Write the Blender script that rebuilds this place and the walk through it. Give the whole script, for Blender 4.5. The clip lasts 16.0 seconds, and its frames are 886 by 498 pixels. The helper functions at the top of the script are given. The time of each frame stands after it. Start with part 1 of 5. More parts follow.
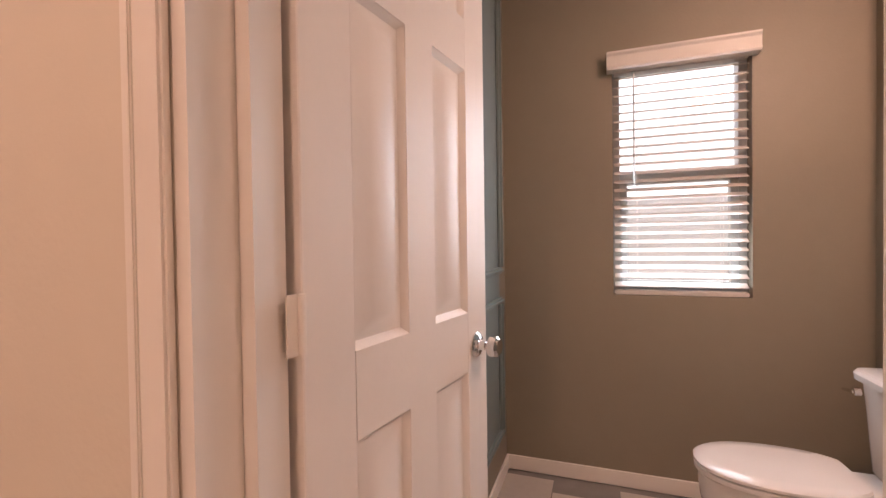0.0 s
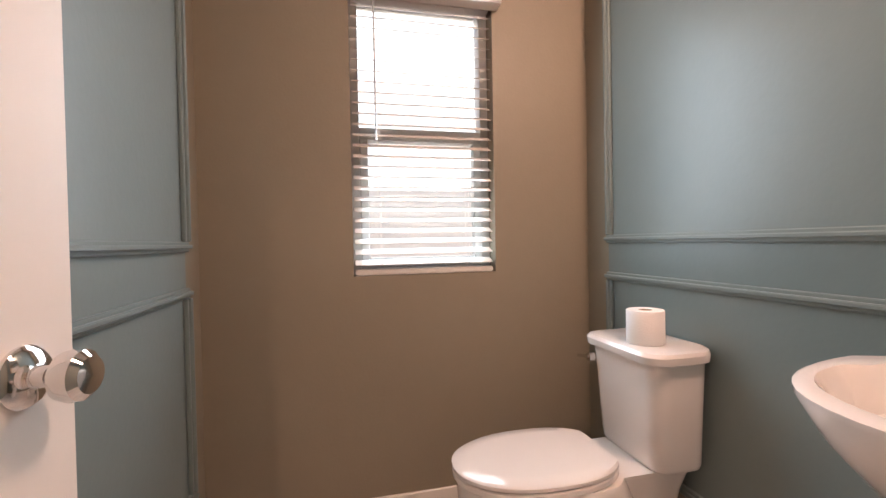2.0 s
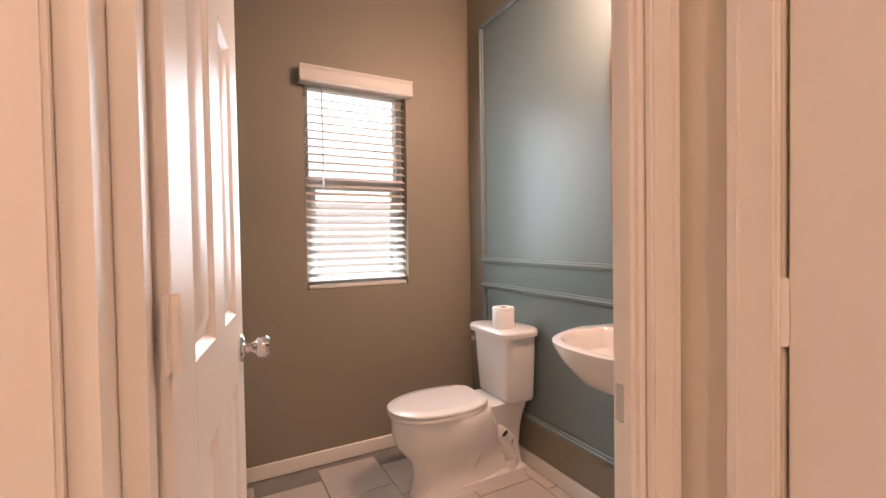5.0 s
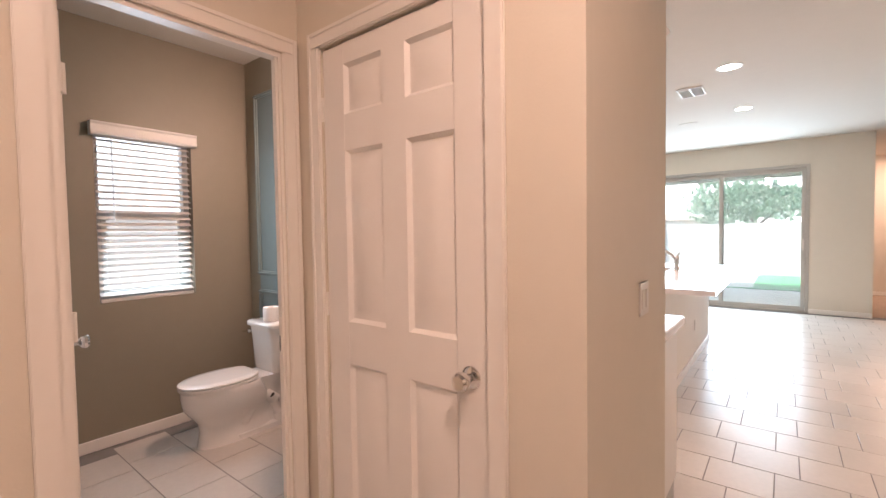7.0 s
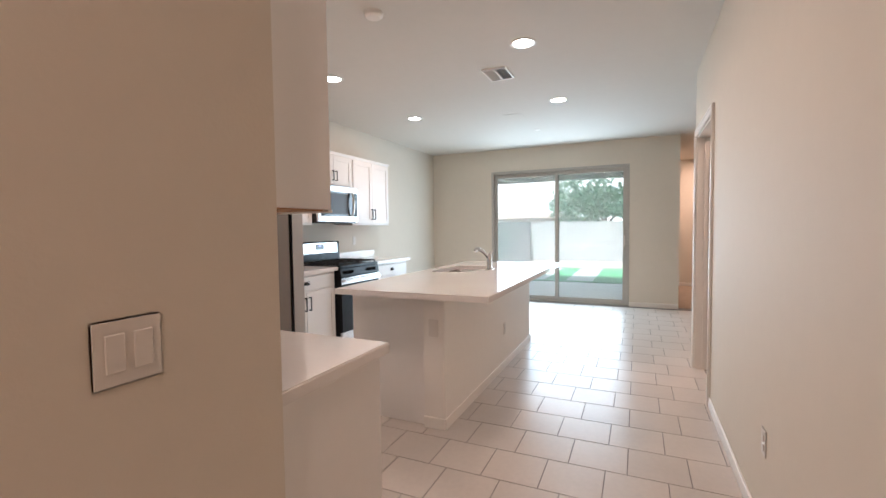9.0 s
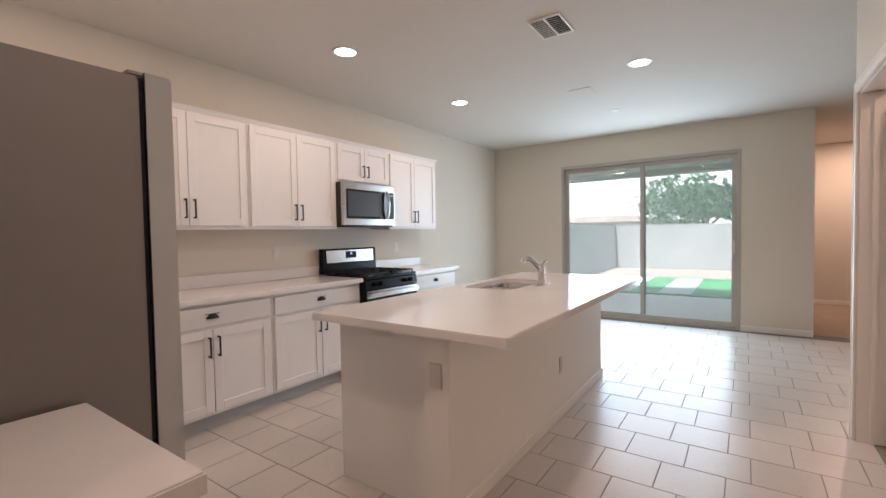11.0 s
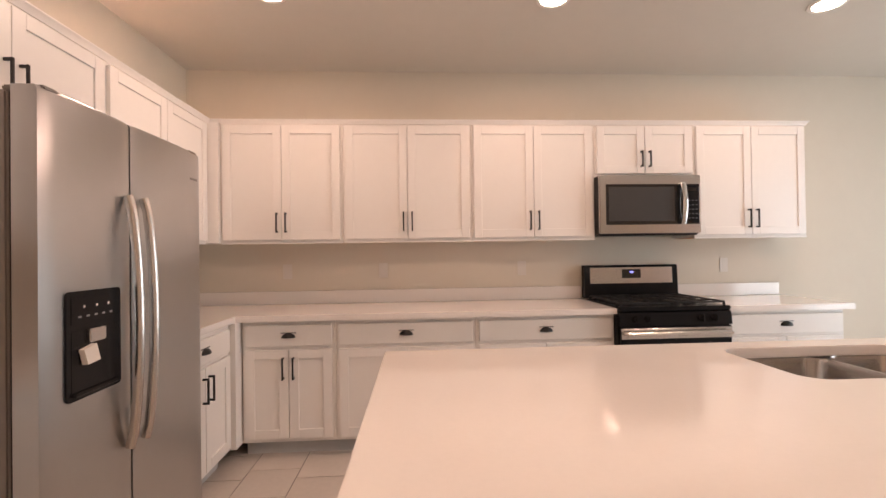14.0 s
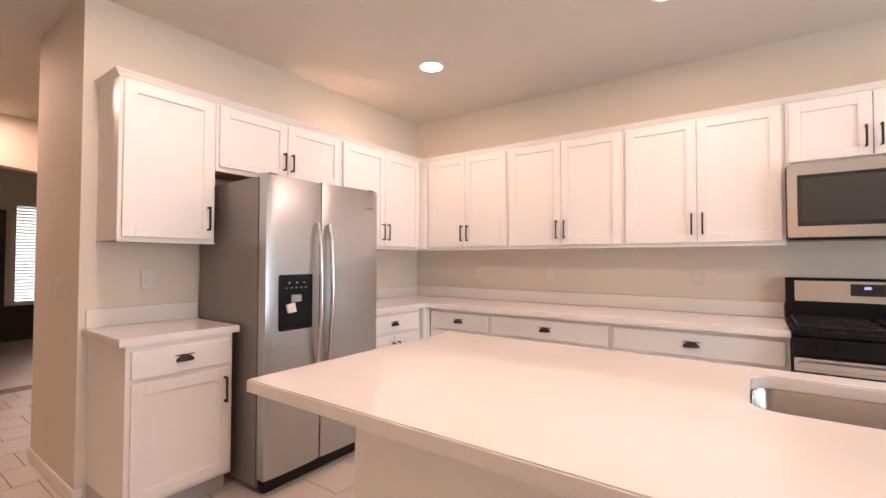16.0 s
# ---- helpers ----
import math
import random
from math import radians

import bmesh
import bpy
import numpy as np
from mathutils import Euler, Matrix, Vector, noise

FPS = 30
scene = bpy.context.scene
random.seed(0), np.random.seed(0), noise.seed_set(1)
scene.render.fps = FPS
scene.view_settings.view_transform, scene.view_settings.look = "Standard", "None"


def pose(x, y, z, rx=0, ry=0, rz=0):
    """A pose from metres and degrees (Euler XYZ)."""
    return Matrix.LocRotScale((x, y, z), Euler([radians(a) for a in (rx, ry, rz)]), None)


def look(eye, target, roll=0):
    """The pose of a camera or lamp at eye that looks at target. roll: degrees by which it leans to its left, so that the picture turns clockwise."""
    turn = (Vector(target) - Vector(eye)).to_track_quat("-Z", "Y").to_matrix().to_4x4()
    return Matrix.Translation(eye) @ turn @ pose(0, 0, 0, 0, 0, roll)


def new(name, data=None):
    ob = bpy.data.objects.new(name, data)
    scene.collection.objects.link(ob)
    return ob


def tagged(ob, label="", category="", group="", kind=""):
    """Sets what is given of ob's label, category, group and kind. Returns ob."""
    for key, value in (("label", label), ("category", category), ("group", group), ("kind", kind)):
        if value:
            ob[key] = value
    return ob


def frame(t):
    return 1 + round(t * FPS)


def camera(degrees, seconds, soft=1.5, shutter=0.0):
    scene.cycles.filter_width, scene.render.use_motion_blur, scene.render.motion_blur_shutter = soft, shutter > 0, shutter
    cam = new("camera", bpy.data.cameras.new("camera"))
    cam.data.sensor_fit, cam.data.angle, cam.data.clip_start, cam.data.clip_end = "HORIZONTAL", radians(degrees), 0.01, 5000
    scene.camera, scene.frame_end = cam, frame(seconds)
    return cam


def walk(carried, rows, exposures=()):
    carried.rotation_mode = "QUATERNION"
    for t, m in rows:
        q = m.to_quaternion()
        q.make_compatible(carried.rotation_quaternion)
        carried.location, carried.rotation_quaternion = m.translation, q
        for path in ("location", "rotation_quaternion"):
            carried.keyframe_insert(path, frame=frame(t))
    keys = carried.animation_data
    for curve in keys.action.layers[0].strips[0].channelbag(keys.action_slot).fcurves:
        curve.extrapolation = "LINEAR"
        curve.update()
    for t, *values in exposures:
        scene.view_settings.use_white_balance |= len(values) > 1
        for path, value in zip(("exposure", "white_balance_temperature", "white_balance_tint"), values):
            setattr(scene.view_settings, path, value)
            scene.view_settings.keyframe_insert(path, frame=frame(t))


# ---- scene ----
cam = camera(91.1, 16.0)
PATH = [
    (0, (0.350, 0.318, 1.203), (-0.322, 2.201, 1.171), -0.8),
    (0.5, (0.372, 0.531, 1.154), (0.055, 2.506, 1.121), -1.0),
    (1, (0.349, 0.719, 1.091), (0.42, 2.718, 1.071), -0.7),
    (1.5, (0.365, 0.85, 1.059), (0.715, 2.819, 1.033), -0.8),
    (2, (0.367, 0.896, 1.06), (0.832, 2.841, 1.029), -1.1),
    (2.5, (0.362, 0.895, 1.061), (0.939, 2.81, 1.028), -1.1),
    (3, (0.349, 0.875, 1.065), (1.078, 2.737, 1.026), -1.1),
    (3.5, (0.334, 0.811, 1.068), (1.162, 2.631, 1.028), -1.1),
    (4, (0.289, 0.663, 1.095), (1.173, 2.457, 1.053), -1.0),
    (6.5, (-0.418, -0.543, 1.326), (0.892, 0.967, 1.264), -1.1),
    (7, (-0.396, -0.846, 1.353), (1.175, 0.389, 1.279), -0.9),
    (7.5, (-0.275, -1.109, 1.367), (1.468, -0.132, 1.28), -0.7),
    (8, (-0.047, -1.227, 1.352), (1.759, -0.371, 1.257), -0.6),
    (8.5, (0.358, -1.271, 1.332), (2.183, -0.458, 1.236), -0.7),
    (11, (1.705, -1.202, 1.308), (3.345, -0.059, 1.241), -1.0),
    (11.5, (1.962, -1.153, 1.292), (3.418, 0.216, 1.238), -1.1),
    (12, (2.262, -1.12, 1.292), (3.486, 0.461, 1.257), -1.1),
    (12.5, (2.516, -1.042, 1.303), (3.494, 0.702, 1.272), -1.1),
    (13, (2.799, -0.981, 1.304), (3.491, 0.895, 1.285), -0.9),
    (13.5, (3.031, -0.974, 1.288), (3.448, 0.982, 1.29), -0.7),
    (14, (3.294, -1.069, 1.298), (3.408, 0.927, 1.314), -0.8),
    (14.5, (3.575, -1.111, 1.281), (3.363, 0.877, 1.311), -0.7),
    (15, (3.864, -1.17, 1.281), (3.304, 0.75, 1.313), -0.3),
    (15.5, (4.14, -1.205, 1.286), (3.283, 0.602, 1.329), -0.2),
    (16, (4.447, -1.219, 1.285), (3.281, 0.405, 1.335), 0.1),
]
EXPOSURES = [(0, 1.5, 6450, 20), (1.0, 1.58, 6180, 13), (2.5, 1.75, 6230, 13), (4.2, 1.72, 6500, 15), (6.5, 1.85, 6050, 12), (7.0, 1.65, 5780, 9), (7.5, 1.25, 5450, 9), (8.5, 1.18, 5500, 5), (11, 0.85, 5650, 8), (12, 0.70, 5980, 10), (12.5, 0.68, 6500, 13), (13.0, 0.68, 6750, 14), (14.5, 1.25, 6550, 17), (16, 1.45, 6150, 15)]
walk(cam, [(t, look(eye, target, roll)) for t, eye, target, roll in PATH], EXPOSURES)

# ---- world, sun, lamps ----
world = bpy.data.worlds.new("sky_world")
scene.world = world
world.use_nodes = True
sky = world.node_tree.nodes.new("ShaderNodeTexSky")
sky.sky_type = "NISHITA"
sky.sun_disc = False
sky.sun_elevation, sky.sun_rotation = radians(66), radians(277)
sky.dust_density, sky.air_density, sky.ozone_density = 6.0, 1.0, 0.5
world.node_tree.nodes["Background"].inputs["Strength"].default_value = 0.15
world.node_tree.links.new(sky.outputs[0], world.node_tree.nodes["Background"].inputs["Color"])
SUN = bpy.data.lights.new("sun", "SUN")
SUN.energy, SUN.angle, SUN.color = 4.8, radians(0.6), (1.0, 0.95, 0.88)
sun_ob = new("sun", SUN)
sun_ob.matrix_world = look((-10, 1.2, 22.6), (0, 0, 0))

WARM = (1.0, 0.66, 0.50)
WARMER = (1.0, 0.61, 0.44)
DAY = (0.82, 0.93, 1.0)
KITCHEN_W, HALL_W, POWDER_W, SLIDER_W, WINDOW_W = 4.1, 9.5, 11.5, 36.0, 4.2
CEIL = 2.73


def area(name, eye, target, sx, sy, watts, color, shape="RECTANGLE"):
    lamp = bpy.data.lights.new(name, "AREA")
    lamp.shape, lamp.size, lamp.size_y, lamp.energy, lamp.color = shape, sx, sy, watts, color
    ob = new(name, lamp)
    ob.matrix_world = look(eye, target)
    return ob


area("slider_daylight", (8.415, 0.02, 1.2), (0, 0.02, 1.0), 2.1, 2.1, SLIDER_W, DAY)
area("powder_window_daylight", (0.71, 2.592, 1.5), (0.71, 0, 1.2), 0.5, 1.0, WINDOW_W, DAY)

# ---- materials ----


def material(name, color, rough=0.5, metal=0.0, vary=0.06, scale=6.0, bump=0.0, bump_scale=150.0, random_tint=0.0, coat=0.0, spec=0.5):
    """A principled surface whose colour drifts at two scales, with fine relief."""
    m = bpy.data.materials.new(name)
    m.use_nodes = True
    nt = m.node_tree
    p = nt.nodes["Principled BSDF"]
    p.inputs["Roughness"].default_value = rough
    p.inputs["Metallic"].default_value = metal
    p.inputs["Coat Weight"].default_value = coat
    p.inputs["Specular IOR Level"].default_value = spec
    geo = nt.nodes.new("ShaderNodeNewGeometry")
    big = nt.nodes.new("ShaderNodeTexNoise")
    big.inputs["Scale"].default_value = scale * 0.35
    big.inputs["Detail"].default_value = 4
    fine = nt.nodes.new("ShaderNodeTexNoise")
    fine.inputs["Scale"].default_value = scale * 8
    fine.inputs["Detail"].default_value = 3
    nt.links.new(geo.outputs["Position"], big.inputs["Vector"])
    nt.links.new(geo.outputs["Position"], fine.inputs["Vector"])
    add = nt.nodes.new("ShaderNodeMath")
    add.operation = "MULTIPLY_ADD"
    add.inputs[1].default_value = 0.4
    nt.links.new(fine.outputs["Fac"], add.inputs[0])
    nt.links.new(big.outputs["Fac"], add.inputs[2])
    ramp = nt.nodes.new("ShaderNodeMapRange")
    ramp.inputs["From Min"].default_value, ramp.inputs["From Max"].default_value = 0.4, 1.0
    ramp.inputs["To Min"].default_value, ramp.inputs["To Max"].default_value = 1 - vary, 1 + vary
    nt.links.new(add.outputs[0], ramp.inputs["Value"])
    last = ramp.outputs[0]
    if random_tint:
        info = nt.nodes.new("ShaderNodeObjectInfo")
        r = nt.nodes.new("ShaderNodeMapRange")
        r.inputs["To Min"].default_value, r.inputs["To Max"].default_value = 1 - random_tint, 1 + random_tint
        nt.links.new(info.outputs["Random"], r.inputs["Value"])
        mul = nt.nodes.new("ShaderNodeMath")
        mul.operation = "MULTIPLY"
        nt.links.new(last, mul.inputs[0])
        nt.links.new(r.outputs[0], mul.inputs[1])
        last = mul.outputs[0]
    hue = nt.nodes.new("ShaderNodeHueSaturation")
    hue.inputs["Color"].default_value = (*color, 1)
    nt.links.new(last, hue.inputs["Value"])
    nt.links.new(hue.outputs[0], p.inputs["Base Color"])
    if bump:
        bn = nt.nodes.new("ShaderNodeTexNoise")
        bn.inputs["Scale"].default_value = bump_scale
        nt.links.new(geo.outputs["Position"], bn.inputs["Vector"])
        b = nt.nodes.new("ShaderNodeBump")
        b.inputs["Strength"].default_value = bump
        b.inputs["Distance"].default_value = 0.004
        nt.links.new(bn.outputs["Fac"], b.inputs["Height"])
        nt.links.new(b.outputs[0], p.inputs["Normal"])
    return m


def steel(name, color, rough, axis):
    """Brushed steel: fine streaks along one axis."""
    m = material(name, color, rough, 1.0, 0.03, 3.0)
    nt = m.node_tree
    p = nt.nodes["Principled BSDF"]
    geo = nt.nodes.new("ShaderNodeNewGeometry")
    mp = nt.nodes.new("ShaderNodeMapping")
    mp.inputs["Scale"].default_value = axis
    no = nt.nodes.new("ShaderNodeTexNoise")
    no.inputs["Scale"].default_value = 1.0
    nt.links.new(geo.outputs["Position"], mp.inputs["Vector"])
    nt.links.new(mp.outputs[0], no.inputs["Vector"])
    r = nt.nodes.new("ShaderNodeMapRange")
    r.inputs["To Min"].default_value, r.inputs["To Max"].default_value = rough - 0.02, rough + 0.03
    nt.links.new(no.outputs["Fac"], r.inputs["Value"])
    nt.links.new(r.outputs[0], p.inputs["Roughness"])
    return m


def emissive(name, color, strength):
    m = bpy.data.materials.new(name)
    m.use_nodes = True
    p = m.node_tree.nodes["Principled BSDF"]
    p.inputs["Base Color"].default_value = (0.8, 0.8, 0.8, 1)
    p.inputs["Emission Color"].default_value = (*color, 1)
    p.inputs["Emission Strength"].default_value = strength
    return m


def clear_glass(name, tint=(0.97, 0.99, 0.98)):
    m = bpy.data.materials.new(name)
    m.use_nodes = True
    nt = m.node_tree
    nt.nodes.clear()
    out = nt.nodes.new("ShaderNodeOutputMaterial")
    mix = nt.nodes.new("ShaderNodeMixShader")
    tr = nt.nodes.new("ShaderNodeBsdfTransparent")
    gl = nt.nodes.new("ShaderNodeBsdfGlossy")
    fr = nt.nodes.new("ShaderNodeFresnel")
    tr.inputs[0].default_value = (*tint, 1)
    gl.inputs["Roughness"].default_value = 0.01
    nt.links.new(fr.outputs[0], mix.inputs[0])
    nt.links.new(tr.outputs[0], mix.inputs[1])
    nt.links.new(gl.outputs[0], mix.inputs[2])
    nt.links.new(mix.outputs[0], out.inputs[0])
    return m


WALL = material("wall_paint_cream", (0.70, 0.64, 0.54), 0.7, 0, 0.03, 1.5, 0.12, 90)
CEILM = material("ceiling_paint", (0.66, 0.62, 0.555), 0.8, 0, 0.03, 1.5, 0.15, 70)
TRIM = material("trim_paint_white", (0.82, 0.78, 0.72), 0.35, 0, 0.02, 3)
ISLANDP = material("island_paint", (0.84, 0.805, 0.745), 0.6, 0, 0.03, 2, 0.10, 90)
DOORP = material("door_paint_white", (0.82, 0.78, 0.73), 0.42, 0, 0.02, 3, 0.04, 60)
OLIVE = material("wall_paint_taupe", (0.27, 0.235, 0.175), 0.5, 0, 0.05, 2, 0.12, 90)
TEAL = material("wall_blue_grey", (0.19, 0.232, 0.224), 0.36, 0, 0.05, 2, 0.10, 60)
CAB = material("cabinet_paint_white", (0.83, 0.80, 0.76), 0.33, 0, 0.02, 3)
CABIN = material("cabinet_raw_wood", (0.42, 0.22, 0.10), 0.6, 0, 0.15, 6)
TOE = material("toe_kick_grey", (0.50, 0.50, 0.49), 0.5, 0, 0.05, 4)
QUARTZ = material("quartz_white", (0.82, 0.78, 0.74), 0.12, 0, 0.03, 9, 0, 100, 0, 0.3)
TILE = material("floor_tile_porcelain", (0.56, 0.51, 0.46), 0.30, 0, 0.10, 4, 0.05, 40, 0.05)
GROUT = material("grout_grey", (0.25, 0.235, 0.22), 0.9, 0, 0.12, 30, 0.3, 200)
STEEL_V = steel("steel_brushed", (0.52, 0.53, 0.54), 0.34, (2, 2, 260))
STEEL_H = steel("steel_brushed_across", (0.72, 0.70, 0.68), 0.21, (6, 6, 700))
FRSIDE = material("fridge_side_grey", (0.235, 0.212, 0.195), 0.42, 0.3, 0.04, 4, 0.08, 300)
SINKSTEEL = material("sink_steel", (0.45, 0.44, 0.43), 0.24, 1.0, 0.03, 5)
CHROME = material("chrome", (0.78, 0.77, 0.76), 0.08, 1.0, 0.01)
NICKEL = material("satin_nickel", (0.64, 0.61, 0.58), 0.27, 1.0, 0.02)
BLACK = material("black_hardware", (0.018, 0.017, 0.017), 0.4, 0.3, 0.1, 20)
ENAMEL = material("black_enamel", (0.010, 0.010, 0.011), 0.22, 0, 0.1, 8, 0, 100, 0, 0, 0.2)
GRATE = material("cast_iron", (0.011, 0.011, 0.011), 0.65, 0.2, 0.2, 40, 0.3, 300)
DARKGLASS = material("dark_glass", (0.02, 0.019, 0.018), 0.06, 0, 0.05, 4, 0, 100, 0, 0.5)
PLASTIC = material("white_plastic", (0.74, 0.70, 0.64), 0.35, 0, 0.02)
PORCELAIN = material("porcelain_white", (0.80, 0.76, 0.72), 0.10, 0, 0.01, 3, 0, 100, 0, 0.5)
PAPER = material("tissue_paper", (0.86, 0.83, 0.80), 0.95, 0, 0.03, 20, 0.3, 250)
BLIND = material("faux_wood_blind", (0.70, 0.665, 0.62), 0.4, 0, 0.03, 6)
VINYL = material("window_vinyl", (0.62, 0.63, 0.62), 0.4, 0, 0.03)
ALU = material("slider_frame_tan", (0.45, 0.43, 0.39), 0.45, 0.1, 0.04)
BRONZE = material("mirror_frame_copper", (0.30, 0.15, 0.09), 0.35, 0.7, 0.1, 12)
MIRROR = material("mirror_silver", (0.86, 0.87, 0.86), 0.015, 1.0, 0.0)
GLASS = clear_glass("pane_glass")


def veiled_glass(name, veil):
    """Clear pane mixed with a translucent veil that imitates glare over the bright view."""
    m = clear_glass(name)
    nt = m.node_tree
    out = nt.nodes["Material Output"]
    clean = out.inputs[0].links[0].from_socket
    veil_scatter = nt.nodes.new("ShaderNodeBsdfTranslucent")
    veil_scatter.inputs["Color"].default_value = (0.80, 0.90, 0.92, 1)
    veil_noise = nt.nodes.new("ShaderNodeTexNoise")
    veil_noise.inputs["Scale"].default_value = 1.5
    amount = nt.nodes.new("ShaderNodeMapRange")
    amount.inputs["To Min"].default_value, amount.inputs["To Max"].default_value = veil * 0.8, veil * 1.2
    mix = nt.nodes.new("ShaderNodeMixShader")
    nt.links.new(veil_noise.outputs["Fac"], amount.inputs["Value"])
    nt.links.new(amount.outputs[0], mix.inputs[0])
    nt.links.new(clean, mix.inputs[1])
    nt.links.new(veil_scatter.outputs[0], mix.inputs[2])
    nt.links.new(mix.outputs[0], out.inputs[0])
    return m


# the pane's milky veil stands for glare and haze outside
PATIOGLASS = veiled_glass("patio_pane_glass", 0.24)
LAMP = emissive("lamp_lens", (1.0, 0.86, 0.72), 9.0)
DISPLAY = emissive("display_blue", (0.06, 0.10, 1.0), 0.8)
DARKWOOD = material("dark_stained_wood", (0.018, 0.014, 0.013), 0.3, 0, 0.2, 8)
# dark paint, also used as painted shade in the vent and toilet recess
DARKPAINT_SHADE = material("dark_paint_and_shade", (0.035, 0.032, 0.03), 0.5, 0, 0.1, 4)
BLOCK = material("block_wall", (0.45, 0.44, 0.43), 0.9, 0, 0.12, 3, 0.4, 40, 0.08)
DIRT = material("desert_dirt", (0.40, 0.33, 0.28), 0.95, 0, 0.2, 1.5, 0.6, 30)
CONCRETE = material("patio_concrete", (0.74, 0.72, 0.69), 0.85, 0, 0.08, 2, 0.2, 80)
GRASS = material("lawn_green", (0.08, 0.29, 0.11), 0.9, 0, 0.25, 10, 0.8, 120)
STUCCO = material("stucco_grey", (0.40, 0.39, 0.37), 0.9, 0, 0.06, 2, 0.3, 90)
ROOF = material("roof_tile_brown", (0.33, 0.26, 0.22), 0.8, 0, 0.15, 4, 0.4, 20)
BARK = material("bark", (0.13, 0.10, 0.08), 0.9, 0, 0.2, 8, 0.6, 40)
LEAF = material("leaf_green", (0.14, 0.22, 0.15), 0.6, 0, 0.25, 3)
leaf_nodes = LEAF.node_tree
leaf_mix, leaf_tr = leaf_nodes.nodes.new("ShaderNodeMixShader"), leaf_nodes.nodes.new("ShaderNodeBsdfTranslucent")
leaf_tr.inputs["Color"].default_value = (0.20, 0.34, 0.22, 1)
leaf_mix.inputs[0].default_value = 0.45
leaf_nodes.links.new(leaf_nodes.nodes["Principled BSDF"].outputs[0], leaf_mix.inputs[1])
leaf_nodes.links.new(leaf_tr.outputs[0], leaf_mix.inputs[2])
leaf_nodes.links.new(leaf_mix.outputs[0], leaf_nodes.nodes["Material Output"].inputs[0])
KEYMARK = material("key_print_dim", (0.07, 0.07, 0.075), 0.5)
LABEL = material("print_and_slot_grey", (0.22, 0.22, 0.22), 0.5)
CARPET = material("carpet_tan", (0.42, 0.33, 0.25), 0.95, 0, 0.1, 20, 0.6, 300)

# ---- mesh helpers ----


def add_box(bm, x0, x1, y0, y1, z0, z1, bevel=0.0, seg=2):
    m = Matrix.LocRotScale(((x0 + x1) / 2, (y0 + y1) / 2, (z0 + z1) / 2), None, (abs(x1 - x0), abs(y1 - y0), abs(z1 - z0)))
    vs = bmesh.ops.create_cube(bm, size=1.0, matrix=m)["verts"]
    if bevel:
        es = list({e for v in vs for e in v.link_edges})
        bmesh.ops.bevel(bm, geom=es, offset=bevel, segments=seg, affect="EDGES", clamp_overlap=True)
    return bm


def box(x0, x1, y0, y1, z0, z1, bevel=0.0, seg=2):
    return add_box(bmesh.new(), x0, x1, y0, y1, z0, z1, bevel, seg)


def add_cyl(bm, a, b, r0, r1=None, seg=24):
    a, b = Vector(a), Vector(b)
    q = (b - a).to_track_quat("Z", "Y")
    m = Matrix.Translation((a + b) / 2) @ q.to_matrix().to_4x4()
    bmesh.ops.create_cone(bm, cap_ends=True, segments=seg, radius1=r0, radius2=r0 if r1 is None else r1, depth=(b - a).length, matrix=m)
    return bm


def cyl(a, b, r0, r1=None, seg=24):
    return add_cyl(bmesh.new(), a, b, r0, r1, seg)


def lathe(profile, seg=32, m=None):
    """Spin (radius, height) pairs about z."""
    bm = bmesh.new()
    rings = []
    for r, z in profile:
        rings.append([bm.verts.new((r * math.cos(2 * math.pi * i / seg), r * math.sin(2 * math.pi * i / seg), z)) for i in range(seg)])
    for a, b in zip(rings, rings[1:]):
        for i in range(seg):
            bm.faces.new((a[i], a[(i + 1) % seg], b[(i + 1) % seg], b[i]))
    bm.faces.new(list(reversed(rings[0])))
    bm.faces.new(rings[-1])
    if m is not None:
        bm.transform(m)
    return bm


def loft(rings, closed=True):
    """Skin a list of rings of equal length."""
    bm = bmesh.new()
    vs = [[bm.verts.new(p) for p in ring] for ring in rings]
    n = len(vs[0])
    for a, b in zip(vs, vs[1:]):
        for i in range(n):
            bm.faces.new((a[i], a[(i + 1) % n], b[(i + 1) % n], b[i]))
    if closed:
        bm.faces.new(list(reversed(vs[0])))
        bm.faces.new(vs[-1])
    bmesh.ops.recalc_face_normals(bm, faces=bm.faces)
    return bm


def tube(points, r, seg=12, sy=1.0):
    """A round bar along points."""
    rings = []
    pts = [Vector(p) for p in points]
    for i, p in enumerate(pts):
        d = (pts[min(i + 1, len(pts) - 1)] - pts[max(i - 1, 0)]).normalized()
        side = d.cross(Vector((0, 0, 1)) if abs(d.z) < 0.9 else Vector((0, 1, 0))).normalized()
        up = side.cross(d)
        rings.append([p + side * (r * sy * math.cos(2 * math.pi * k / seg)) + up * (r * math.sin(2 * math.pi * k / seg)) for k in range(seg)])
    return loft(rings)


def mesh_of(name, bm, mat, smooth=True):
    me = bpy.data.meshes.new(name)
    bm.normal_update()
    bm.to_mesh(me)
    bm.free()
    me.materials.append(mat)
    if smooth:
        me.shade_smooth()
        me.set_sharp_from_angle(angle=radians(35))
    return me


def part(name, bm, mat, parent, label=""):
    ob = new(name, mesh_of(name, bm, mat))
    ob.parent = parent
    return tagged(ob, label)


def thing(name, m, label, category, group="", kind=""):
    ob = new(name)
    ob.empty_display_size = 0.1
    ob.matrix_basis = m
    return tagged(ob, label, category, group, kind)


def solid(name, bm, mat, label, category, kind="structure", group=""):
    return tagged(new(name, mesh_of(name, bm, mat)), label, category, group, kind)


